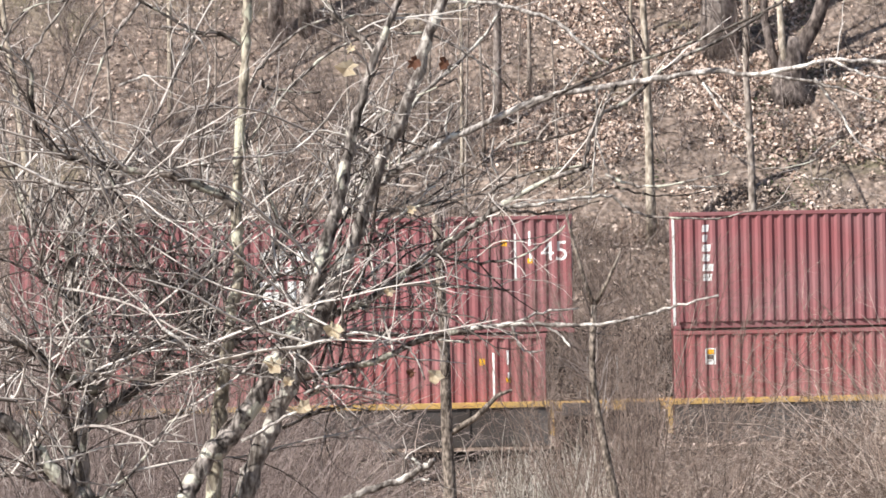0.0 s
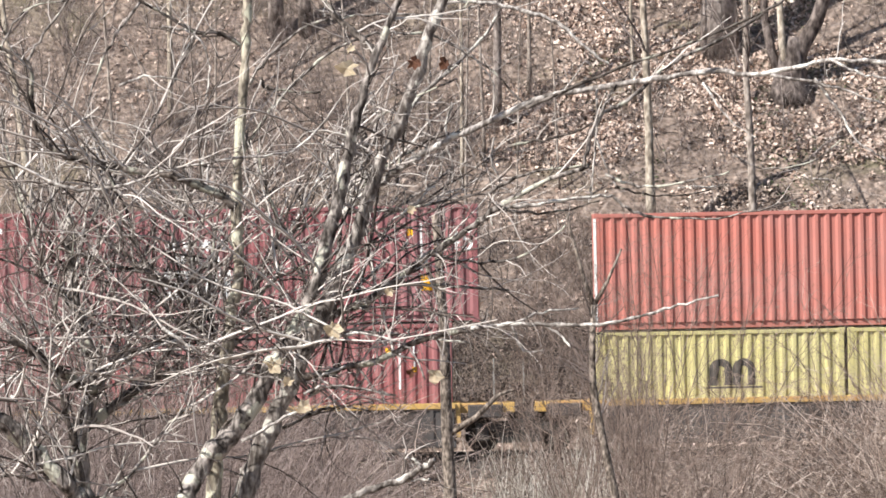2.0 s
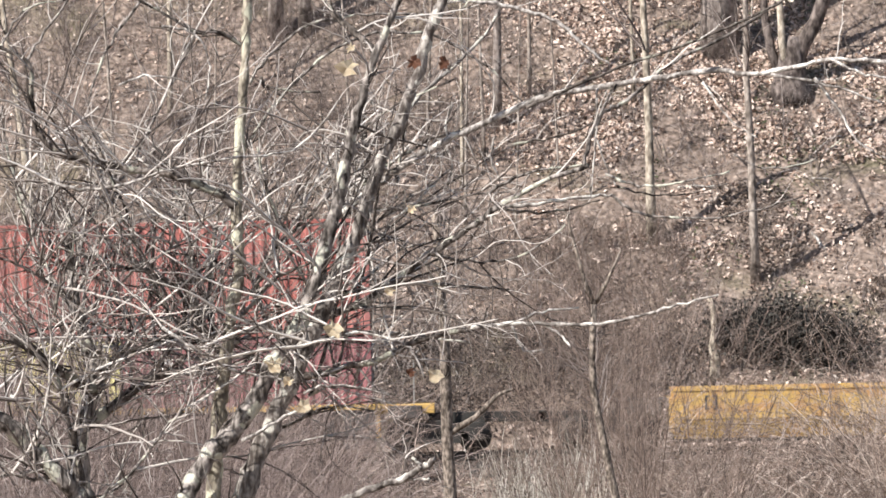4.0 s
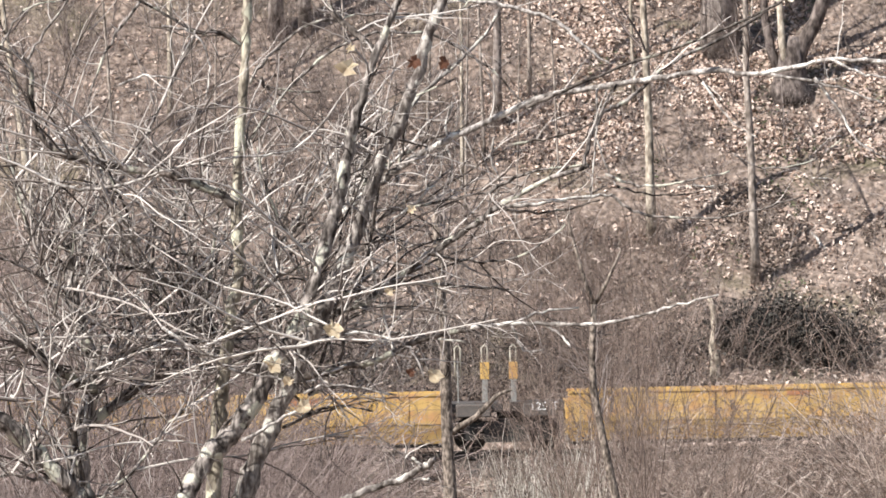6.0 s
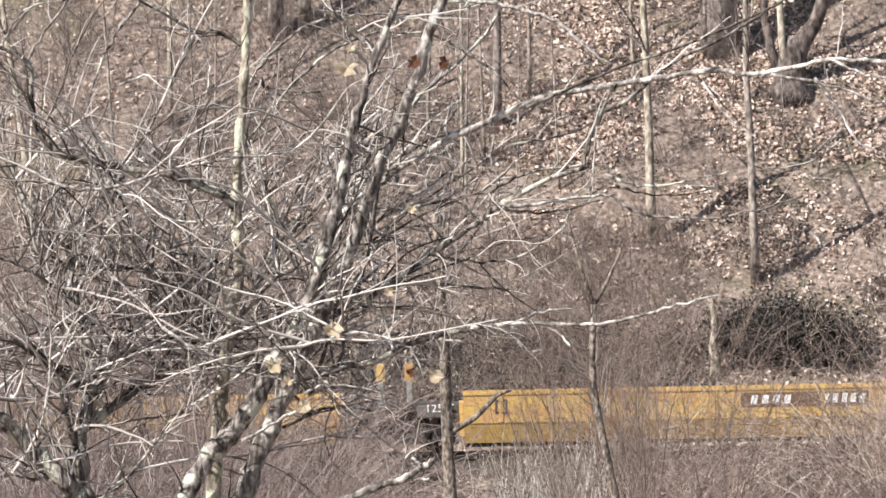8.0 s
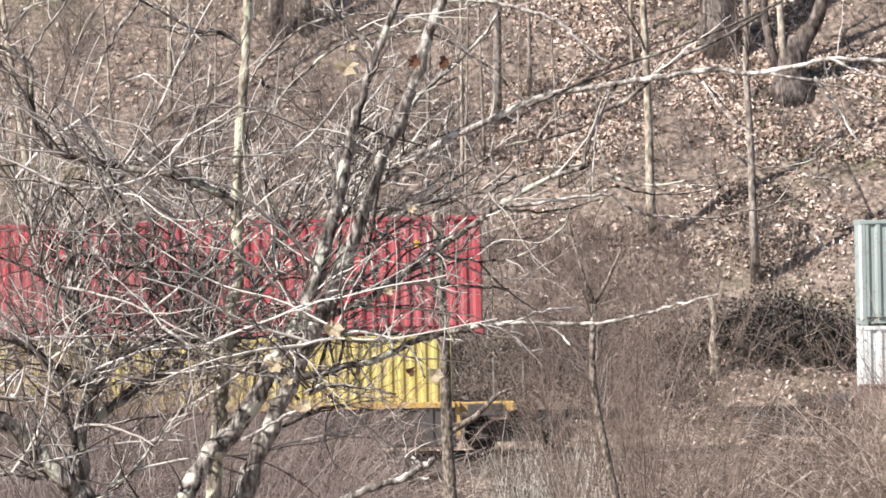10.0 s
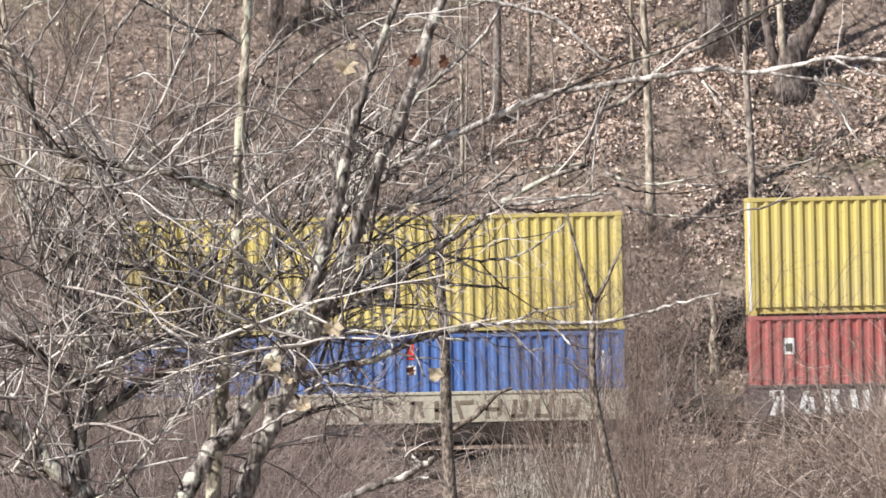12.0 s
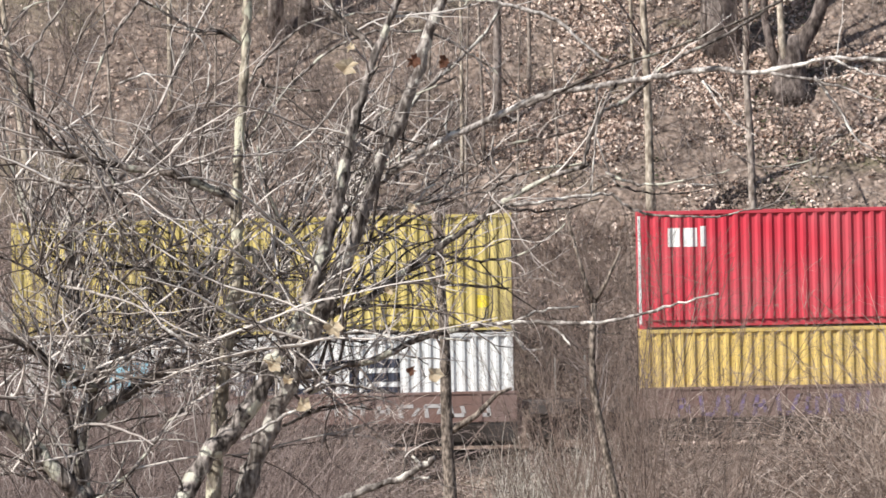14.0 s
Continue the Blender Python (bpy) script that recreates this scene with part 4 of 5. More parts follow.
# ---- brush ----
def brush():
    # on the slope, dense to the west and thin over the open leaf litter
    roots = ground_points(640, -14, 14, 200.5, 218, lambda x, y: RNG.random() < (1.0 if x < 0.5 else 0.35 if x < 3.5 else 0.13))
    thicket("slope_brush", roots, RNG.uniform(1.2, 3.6, len(roots)), TWIG, "dense leafless grey-brown brush on the slope", stems=4, kids=6, twigs=3)
    # low growth over the open litter
    roots = np.concatenate([ground_points(230, 0.5, 13, 201.5, 217), ground_points(120, 0.3, 6.4, 201.0, 206.5)])
    thicket("low_brush", roots, RNG.uniform(0.5, 1.7, len(roots)), TWIG, "low leafless growth among fallen leaves", stems=4, kids=5, twigs=2, lean=0.7, thick=0.014, wander=0.35)
    # brown brush over the lower slope
    roots = ground_points(85, 2.2, 6.3, 201.5, 206.5)
    thicket("lower_slope_brush", roots, RNG.uniform(0.8, 2.3, len(roots)), VEILTWIG, "brown leafless brush on the lower slope", stems=5, kids=6, twigs=2, lean=0.6, thick=0.013, wander=0.35)
    # along the foot of the slope
    roots = ground_points(120, -14, 7.2, 200.0, 202.6)
    thicket("bank_brush", roots, RNG.uniform(1.0, 2.4, len(roots)), TWIG, "tangled leafless brush behind the railway", stems=5, twigs=3)
    # dark evergreen tangle behind the rails
    c = np.array([8.6, 202.0, hill(8.6, 202.0) + 0.75])
    spots = np.concatenate([c + RNG.normal(0, 1, (4200, 3)) * np.array([0.62, 0.40, 0.34]) + np.array([dx, 0, dz]) for dx, dz in ((-0.75, 0.0), (-0.1, 0.30), (0.55, 0.05), (1.15, -0.25))])
    tagged(leaf_cloud("evergreen_tangle", spots, RNG.uniform(0.05, 0.13, len(spots)), DARKLEAF, 0.3), "dark evergreen vine tangle at the slope's foot", "shrub", kind="stuff")
    # dark vine leaves that also paint in the shaded band behind the rails
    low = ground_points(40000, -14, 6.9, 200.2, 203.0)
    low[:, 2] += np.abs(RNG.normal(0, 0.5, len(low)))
    tagged(leaf_cloud("bank_vines", low, RNG.uniform(0.035, 0.09, len(low)), SHADELEAF, 0.3), "dark vine leaves that deepen the shade along the slope's foot", "shrub", kind="stuff")
    # before the railway: low in the middle, taller to the west and at the east end
    def tall(x):
        return 1.35 + 1.25 * min(1, max(0, (x - 2.4) / 1.6)) + 1.8 * min(1, max(0, (x - 8.9) / 1.0)) + 2.3 * min(1, max(0, (-1.9 - x) / 0.9))
    roots = ground_points(800, -14, 13.5, 172, 190.5, lambda x, y: RNG.random() < (0.62 if x < 4 else 0.95) * (0.75 + 1.6 * noise.noise((x * 0.45, y * 0.3, 6.6))))
    bramble("trackside_brush", roots, np.array([tall(p[0]) for p in roots]) * RNG.uniform(0.7, 1.2, len(roots)), PINKTWIG, "dense pinkish-brown leafless brush along the railway")
    # a paler, taller stand at the east end
    sunny = ground_points(85, 9.5, 12.6, 172, 186)
    bramble("tall_brush", sunny, RNG.uniform(3.4, 5.6, len(sunny)), TANTWIG, "tall tan leafless brush along the railway", kids=5, droop=-0.45)
    # a thick grey-brown stand west of the gap
    thick_roots = ground_points(100, -6.4, -2.2, 170, 181)
    bramble("grey_brush", thick_roots, RNG.uniform(3.3, 4.7, len(thick_roots)), HAZETWIG, "thick grey-brown leafless brush before the railway", thick=0.014, droop=-0.6)
    # thin wisps that stand over the low tangle
    wisps = ground_points(60, 3.6, 7.6, 174, 188)
    bramble("thin_brush", wisps, RNG.uniform(2.2, 3.4, len(wisps)), PINKTWIG, "thin pinkish-brown shoots over the trackside brush", canes=3, thick=0.008, droop=-0.35)
    # dark leaves in patches on the ground under it, in place of shade
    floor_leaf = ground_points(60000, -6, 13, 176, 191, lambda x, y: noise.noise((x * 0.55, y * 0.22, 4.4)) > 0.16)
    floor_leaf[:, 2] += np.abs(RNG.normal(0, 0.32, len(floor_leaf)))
    tagged(leaf_cloud("shade_leaves", floor_leaf, RNG.uniform(0.05, 0.12, len(floor_leaf)), SHADELEAF, 0.3), "dark leaves that stand in for shade under the trackside brush", "shrub", kind="stuff")
    # dead leaves and seed heads caught in it
    pick = roots[RNG.integers(0, len(roots), 11000)] + RNG.normal(0, 0.45, (11000, 3)) * np.array([1, 1, 0])
    pick[:, 2] += np.array([tall(p[0]) for p in pick]) * RNG.uniform(0.03, 0.62, len(pick)) ** 1.3
    pick = pick[pick[:, 1] < 190.8]
    tagged(leaf_cloud("caught_leaves", pick, RNG.uniform(0.025, 0.085, len(pick)), BRUSHLEAF, 0.2), "dry brown leaves caught in the brush", "leaves", kind="stuff")
    # nearer brush to the west
    roots = ground_points(330, -8.2, -0.7, 80, 125, lambda x, y: RNG.random() < 1.0 - 0.9 * min(1, max(0, (x / y + 0.040) / 0.030)))
    far = np.clip((-roots[:, 0] / roots[:, 1] - 0.012) / 0.03, 0, 1)
    thicket("field_brush", roots, RNG.uniform(2.6, 4.5, len(roots)) + 4.2 * far * RNG.uniform(0.3, 1.0, len(roots)), HAZETWIG, "tall thin leafless brush before the railway", stems=4, kids=6, twigs=4, lean=0.22, thick=0.006)
    # a thin veil of tall shoots round the forked sapling, bare below and twiggy above
    roots = np.concatenate([ground_points(46, 1.4, 4.8, 126, 140), ground_points(46, 1.9, 3.7, 126, 140)])
    way = RNG.normal(0, 0.15, roots.shape)
    way[:, 2] = 1
    va = sprout(roots, way, RNG.uniform(4.2, 7.4, len(roots)), RNG.uniform(0.006, 0.012, len(roots)), 9, 0.24, 0.1, 0.4)
    vb = offshoots(*va, 20, 0.6, 0.20, 0.6, 4, low=0.45, lift=0.2, wander=0.3)
    vc = offshoots(*vb, 4, 0.6, 0.50, 0.85, 3, wander=0.4)
    tagged(shoots_mesh("sapling_brush", [va, vb, vc], VEILTWIG), "fine upright leafless shoots round a sapling", "brush", kind="stuff")
    # fine growth that hides the ground at the west of the slope
    roots = ground_points(200, -14, 1.0, 203, 219)
    thicket("slope_growth", roots, RNG.uniform(1.0, 2.8, len(roots)), HAZETWIG, "fine leafless growth on the slope", stems=4, kids=6, twigs=3, lean=0.4, thick=0.007, wander=0.32)
    # dry stalks
    roots = ground_points(1300, -3.0, 4.4, 174, 184, lambda x, y: RNG.random() < (0.8 if 1.2 < x < 3.7 else 0.12) * (0.8 + 1.5 * noise.noise((x * 1.3, y * 0.5, 2.2))))
    way = RNG.normal(0, 0.22, roots.shape)
    way[:, 2] = 1
    a = sprout(roots, way, RNG.uniform(1.2, 2.4, len(roots)), RNG.uniform(0.008, 0.017, len(roots)), 4, 0.15, -0.15)
    tagged(shoots_mesh("dry_stalks", [a], STRAW), "pale dry grass stalks before the railway", "grass", kind="stuff")


brush()
scrap = bmesh.new()
slab(scrap, [(-0.17, 0.0), (0.15, 0.01), (0.19, 0.07), (0.02, 0.10), (-0.16, 0.08)], -0.06, 0.08)
tagged(part("litter_scrap", scrap, WHITEMARK, None, place=pose(1.01, 188.0, hill(1.01, 188.0) + 0.01, -20, 0, 0)), "white scrap of litter on the bank", "litter")


# ---- saplings before the railway ----
def sapling(x, y, base, tops, radius, label, material=SAPBARK):
    top = new("sapling")
    top.location = (x, y, base)
    trunk = tops[0]
    pts = [Vector(p) for p in trunk]
    part("trunk", tube(bmesh.new(), pts, [radius * (1 - 0.45 * i / (len(pts) - 1)) for i in range(len(pts))], 8), material, top)
    for limb_pts in tops[1:]:
        part("limb", tube(bmesh.new(), limb_pts, [radius * 0.5 * (1 - 0.6 * i / (len(limb_pts) - 1)) for i in range(len(limb_pts))], 6), material, top)
    p = np.array([[tuple(v) for v in (pts[len(pts) // 2], pts[-2], pts[-1])]])
    b = offshoots(p, np.array([[radius * 0.4] * 3]), 16, 0.7, 0.55, 0.45, 4, low=0.0, lift=0.25)
    c = offshoots(*b, 5, 0.5, 0.5, 0.6, 3)
    tagged(shoots_mesh("crown", [b, c], TWIG, top), kind="stuff")
    return tagged(top, label, "tree", "saplings before the railway")


sapling(0.09, 110.0, -1.70, [[(0.00, 0.00, 0.00), (0.00, 0.00, 2.30), (-0.05, 0.00, 3.23), (-0.08, 0.00, 3.88), (-0.09, 0.00, 4.66), (-0.09, 0.00, 5.45), (-0.13, 0.00, 6.08), (-0.15, 0.00, 6.63), (-0.19, 0.00, 7.18)], [(-0.13, 0.00, 6.08), (-0.28, 0.00, 6.32), (-0.35, 0.00, 6.63)], [(-0.09, 0.00, 4.11), (0.31, 0.00, 4.34), (0.63, 0.00, 4.65), (0.83, 0.00, 4.72)]], 0.102, "slim bare sapling with grey-brown bark")
sapling(2.81, 125.0, -1.70, [[(0.00, 0.00, 0.00), (0.00, 0.00, 1.83), (-0.16, 0.00, 2.71), (-0.34, 0.00, 3.62), (-0.48, 0.00, 4.43), (-0.49, 0.00, 5.05), (-0.44, 0.00, 5.77)], [(-0.44, 0.00, 5.77), (-0.58, 0.00, 6.13), (-0.79, 0.00, 6.94), (-0.87, 0.00, 7.30)], [(-0.44, 0.00, 5.77), (-0.23, 0.00, 6.12), (0.01, 0.00, 6.65)]], 0.080, "thin forked sapling with brown bark")


# ---- the trees close by ----
def limb(tree, name, r0, r1, way, bushy, skin=None):
    """A limb that runs smoothly through its bends, slightly knobbly, with side shoots."""
    pts = [Vector(p) for p in way]
    line = []
    for i in range(len(pts) - 1):
        a, b, c, d = pts[max(i - 1, 0)], pts[i], pts[i + 1], pts[min(i + 2, len(pts) - 1)]
        steps = 5
        for k in range(steps):
            t = k / steps
            line.append(0.5 * ((2 * b) + (c - a) * t + (2 * a - 5 * b + 4 * c - d) * t * t + (3 * b - a - 3 * c + d) * t ** 3))
    line.append(pts[-1])
    n = len(line) - 1
    rad = [(r0 + (r1 - r0) * (i / n) ** 0.8) * (0.94 + 0.34 * noise.noise((i * 1.3, r0 * 900, 0.5)) + 0.22 * max(0, noise.noise((i * 3.7, r0 * 700, 9.5)))) for i in range(n + 1)]
    line = [p + Vector((noise.noise((i * 0.9, r0 * 500, 2)), 0, noise.noise((i * 0.9, r0 * 500, 7)))) * (0.012 + 0.12 * rad[i]) for i, p in enumerate(line)]
    thing, mat, store = tree
    part(name, tube(bmesh.new(), line, rad, 9 if r0 > 0.02 else 6), skin or mat, thing)
    store.append((line, rad, bushy))


def finish(tree, per_metre, reach, label, crooked=0):
    """Side shoots on all the limbs of a tree: two orders, joined."""
    thing, mat, store = tree
    tagged(thing, label, "tree", "bare trees close by")
    starts, ways, lens, rads = [], [], [], []
    for line, rad, bushy in store:
        for i in range(len(line) - 1):
            seg = line[i + 1] - line[i]
            open_side = line[i].x > 0.30 or line[i].z > 5.75
            want = seg.length * per_metre * bushy * (0.35 if rad[i] > 0.05 else 1.0) * (0.28 if line[i].x > 0.30 else 0.6 if open_side else 1.1)
            for _ in range(int(want) + (RNG.random() < want % 1)):
                starts.append(tuple(line[i] + seg * RNG.random()))
                side = Vector(RNG.normal(0, 1, 3)) * 0.75
                side.z += 0.35
                side.y += 0.05
                ways.append(tuple(seg.normalized() * 0.85 + side))
                lens.append(reach * RNG.uniform(0.3, 1.0) ** 1.6 * (1.45 if rad[i] > 0.008 else 1.0) * (0.6 if open_side else 1.0))
                rads.append(min(rad[i] * 0.6, RNG.uniform(0.0036, 0.0068) if line[i].x > -0.25 else RNG.uniform(0.0055, 0.0105)))
    if not starts:
        return
    # arching branchlets where the crown is thickest
    spots = [(line[i], line[i + 1] - line[i]) for line, rad, bushy in store for i in range(len(line) - 1) if rad[i] > 0.007 and line[i].x < -0.25 and 3.7 < line[i].z < 5.55]
    heavy = []
    if crooked:
        pick = RNG.integers(0, len(spots), crooked)
        turn = RNG.normal(0, 1, (crooked, 3)) * np.array([0.95, 0.5, 0.40]) + np.array([0.15, -0.25, 0.70])
        roots = np.array([tuple(spots[k][0]) for k in pick])
        h1 = sprout(roots, turn, RNG.uniform(0.5, 1.5, crooked), RNG.uniform(0.0065, 0.0125, crooked), 12, 0.26, -0.15, 0.4)
        h2 = offshoots(*h1, 4, 0.5, 0.45, 0.68, 7, wander=0.30)
        heavy = [h1, h2, offshoots(*h2, 1, 0.5, 0.5, 0.8, 4, wander=0.3)]
    a = sprout(np.array(starts), np.array(ways), np.array(lens), np.array(rads), 10, 0.42, 0.12, 0.28)
    b = offshoots(*a, 3, 0.55, 0.45, 0.68, 6, wander=0.42)
    c = offshoots(*b, 1, 0.5, 0.50, 0.8, 4, wander=0.4)
    tagged(shoots_mesh("twig_spray", [a, b, c] + heavy, SILVERTWIG, thing), kind="stuff")


def dead_leaf(thing, x, y, z, size, mat):
    bm = bmesh.new()
    turn = RNG.uniform(0, 6.28)
    ring = []
    for k in range(14):
        r = size * (0.5 if k % 2 else 0.36) * RNG.uniform(0.55, 1.35)
        a = turn + math.tau * k / 14
        ring.append(bm.verts.new((x + r * math.cos(a), y + r * 0.5 * math.sin(2 * a), z + r * math.sin(a))))
    mid = bm.verts.new((x, y - size * 0.12, z))
    for i in range(14):
        bm.faces.new((mid, ring[i], ring[(i + 1) % 14]))
    bmesh.ops.solidify(bm, geom=list(bm.faces), thickness=0.0015)
    part("leaf", bm, mat, thing, "dry curled leaf that still hangs")


def near_trees():
    def start(mat):
        thing = new("bare_tree")
        thing.location = (0, 45.0, 0)
        return thing, mat, []
    pale, dark, left, slender = start(PALETRUNK), start(DARKBARK), start(DARKBARK), start(TANBARK)
    # bark copies paint sunlight on outer limbs and shade on inner ones
    limb(pale, "trunk", 0.071, 0.031, [(-1.62, -0.40, 1.21), (-1.50, -0.41, 2.29), (-1.28, -0.41, 3.34), (-1.15, -0.42, 3.63), (-1.07, -0.43, 3.85), (-0.93, -0.44, 4.13), (-0.80, -0.44, 4.41), (-0.68, -0.45, 4.67), (-0.55, -0.46, 4.94), (-0.45, -0.46, 5.19), (-0.36, -0.47, 5.44), (-0.23, -0.48, 5.72), (-0.13, -0.49, 5.96), (-0.05, -0.49, 6.21), (0.05, -0.50, 6.46)], 0.5)
    limb(pale, "limb", 0.026, 0.010, [(-0.41, 0.75, 5.34), (-0.43, 0.67, 5.57), (-0.45, 0.58, 5.75), (-0.42, 0.50, 5.86)], 0.5)
    limb(pale, "limb", 0.019, 0.006, [(-0.24, 0.85, 5.75), (-0.09, 0.94, 5.91), (0.07, 1.02, 6.05), (0.28, 1.11, 6.25), (0.38, 1.20, 6.45)], 1.0)
    limb(pale, "limb", 0.016, 0.006, [(-0.83, 0.70, 4.40), (-0.67, 0.57, 4.50), (-0.48, 0.45, 4.53), (-0.22, 0.33, 4.51), (0.14, 0.20, 4.46)], 1.0)
    limb(dark, "trunk", 0.077, 0.018, [(-1.83, -0.60, 1.23), (-1.76, -0.61, 2.31), (-1.60, -0.63, 3.31), (-1.37, -0.64, 3.81), (-1.22, -0.65, 3.97), (-1.07, -0.67, 4.16), (-0.98, -0.68, 4.34), (-0.84, -0.69, 4.55), (-0.71, -0.71, 4.83), (-0.65, -0.72, 5.03), (-0.58, -0.73, 5.27), (-0.50, -0.75, 5.63), (-0.43, -0.76, 5.86), (-0.35, -0.77, 6.10), (-0.27, -0.79, 6.27), (-0.20, -0.80, 6.46)], 1.0)
    limb(dark, "limb", 0.026, 0.013, [(-0.35, -0.20, 6.11), (-0.47, -0.10, 6.23), (-0.57, 0.00, 6.32), (-0.65, 0.10, 6.43), (-0.69, 0.20, 6.54)], 1.0, SHADEDBARK)
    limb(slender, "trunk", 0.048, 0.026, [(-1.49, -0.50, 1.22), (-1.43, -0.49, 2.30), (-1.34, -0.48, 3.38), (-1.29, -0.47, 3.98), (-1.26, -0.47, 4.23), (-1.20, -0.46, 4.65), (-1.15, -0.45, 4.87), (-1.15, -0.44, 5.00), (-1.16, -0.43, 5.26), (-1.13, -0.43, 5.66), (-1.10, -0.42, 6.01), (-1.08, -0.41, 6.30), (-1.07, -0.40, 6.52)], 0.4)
    limb(dark, "limb", 0.027, 0.010, [(-1.15, -0.80, 5.26), (-1.30, -0.82, 5.36), (-1.52, -0.84, 5.44), (-1.78, -0.86, 5.49), (-1.99, -0.88, 5.53), (-2.11, -0.90, 5.57), (-2.24, -0.92, 5.68), (-2.27, -0.94, 5.87), (-2.29, -0.96, 6.08), (-2.44, -0.98, 6.17), (-2.57, -1.00, 6.22)], 1.2, SHADEDBARK)
    limb(dark, "limb", 0.031, 0.013, [(-0.89, -0.10, 4.46), (-0.69, -0.19, 4.62), (-0.45, -0.28, 4.71), (-0.20, -0.36, 4.88), (-0.04, -0.45, 4.99), (0.15, -0.54, 5.11), (0.31, -0.62, 5.22), (0.56, -0.71, 5.36), (0.82, -0.80, 5.45)], 0.6)
    limb(dark, "limb", 0.014, 0.008, [(0.31, -0.60, 5.22), (0.53, -0.57, 5.24), (0.76, -0.53, 5.27), (0.96, -0.50, 5.28)], 0.4, PALESUNBARK)
    limb(dark, "limb", 0.026, 0.011, [(-0.63, -0.10, 5.17), (-0.42, -0.17, 5.33), (-0.19, -0.24, 5.49), (0.03, -0.31, 5.61), (0.29, -0.38, 5.72), (0.58, -0.45, 5.84), (0.90, -0.52, 5.89), (1.21, -0.58, 5.93), (1.56, -0.65, 5.97), (1.71, -0.72, 5.94), (1.97, -0.79, 5.97), (2.18, -0.86, 6.01), (2.49, -0.93, 5.99), (2.65, -1.00, 5.97)], 0.5, PALESUNBARK)
    limb(dark, "limb", 0.016, 0.008, [(0.84, -0.70, 5.62), (0.92, -0.64, 5.75), (1.05, -0.58, 5.81), (1.31, -0.52, 6.02), (1.63, -0.46, 6.17), (1.97, -0.40, 6.38)], 0.4)
    limb(dark, "limb", 0.014, 0.006, [(0.79, -0.80, 5.43), (0.84, -0.77, 5.62), (0.89, -0.73, 5.73), (0.99, -0.70, 5.90)], 0.7)
    limb(dark, "limb", 0.011, 0.005, [(1.85, -0.90, 5.93), (2.15, -1.00, 5.87), (2.47, -1.10, 5.75)], 0.4, PALESUNBARK)
    limb(dark, "limb", 0.010, 0.005, [(2.09, -0.90, 5.91), (2.23, -0.93, 5.71), (2.32, -0.97, 5.55), (2.48, -1.00, 5.45)], 0.4, PALESUNBARK)
    limb(dark, "limb", 0.008, 0.003, [(1.47, -0.80, 5.90), (1.61, -0.90, 5.69), (1.76, -1.00, 5.58)], 0.4, PALESUNBARK)
    limb(dark, "limb", 0.006, 0.003, [(1.63, -1.00, 5.49), (1.80, -0.97, 5.41), (2.07, -0.93, 5.45), (2.27, -0.90, 5.60)], 0.3)
    limb(dark, "limb", 0.010, 0.005, [(2.18, -1.00, 6.01), (2.36, -1.05, 5.92), (2.58, -1.10, 5.89)], 0.4, PALESUNBARK)
    limb(dark, "limb", 0.029, 0.015, [(-1.07, -0.10, 4.35), (-0.92, -0.17, 4.30), (-0.78, -0.23, 4.29), (-0.60, -0.30, 4.33), (-0.34, -0.37, 4.40), (-0.09, -0.43, 4.50), (0.17, -0.50, 4.55)], 0.7, SHADEDBARK)
    limb(dark, "limb", 0.016, 0.006, [(0.15, -0.50, 4.55), (0.42, -0.57, 4.57), (0.68, -0.63, 4.56), (0.86, -0.70, 4.56), (1.09, -0.77, 4.60), (1.31, -0.83, 4.66), (1.53, -0.90, 4.71)], 0.7, PALESUNBARK)
    limb(dark, "limb", 0.010, 0.005, [(0.38, -0.40, 4.56), (0.44, -0.45, 4.42), (0.55, -0.50, 4.42)], 0.4, PALESUNBARK)
    limb(dark, "limb", 0.010, 0.005, [(0.55, -0.40, 4.57), (0.65, -0.45, 4.50), (0.71, -0.50, 4.43)], 0.4, PALESUNBARK)
    limb(dark, "limb", 0.010, 0.005, [(0.39, -0.40, 4.57), (0.55, -0.35, 4.63), (0.76, -0.30, 4.65)], 0.4, PALESUNBARK)
    limb(dark, "limb", 0.014, 0.006, [(-0.30, -0.20, 4.81), (-0.08, -0.23, 4.80), (0.14, -0.27, 4.78), (0.37, -0.30, 4.76)], 0.6, SHADEDBARK)
    limb(dark, "limb", 0.013, 0.005, [(-0.55, -0.10, 5.22), (-0.33, -0.18, 5.23), (-0.14, -0.25, 5.24), (0.15, -0.33, 5.30), (0.38, -0.40, 5.31)], 0.8)
    limb(dark, "limb", 0.013, 0.005, [(0.25, -0.60, 5.30), (0.47, -0.65, 5.41), (0.82, -0.70, 5.46)], 0.5)
    limb(dark, "limb", 0.011, 0.005, [(-1.19, 0.20, 5.51), (-0.93, 0.23, 5.86), (-0.63, 0.25, 6.13), (-0.40, 0.28, 6.23), (-0.19, 0.30, 6.24), (-0.00, 0.33, 6.21), (0.20, 0.35, 6.09), (0.37, 0.38, 5.95), (0.49, 0.40, 5.80)], 0.7)
    limb(dark, "limb", 0.010, 0.005, [(-1.09, 0.30, 5.96), (-1.02, 0.30, 6.07), (-0.78, 0.30, 6.28), (-0.51, 0.30, 6.34), (-0.24, 0.30, 6.35), (0.07, 0.30, 6.34), (0.18, 0.30, 6.42)], 0.6)
    limb(dark, "limb", 0.014, 0.009, [(0.05, 0.60, 6.42), (0.24, 0.56, 6.42), (0.46, 0.52, 6.37), (0.68, 0.48, 6.29), (0.82, 0.44, 6.16), (0.97, 0.40, 6.04)], 0.6, PALESUNBARK)
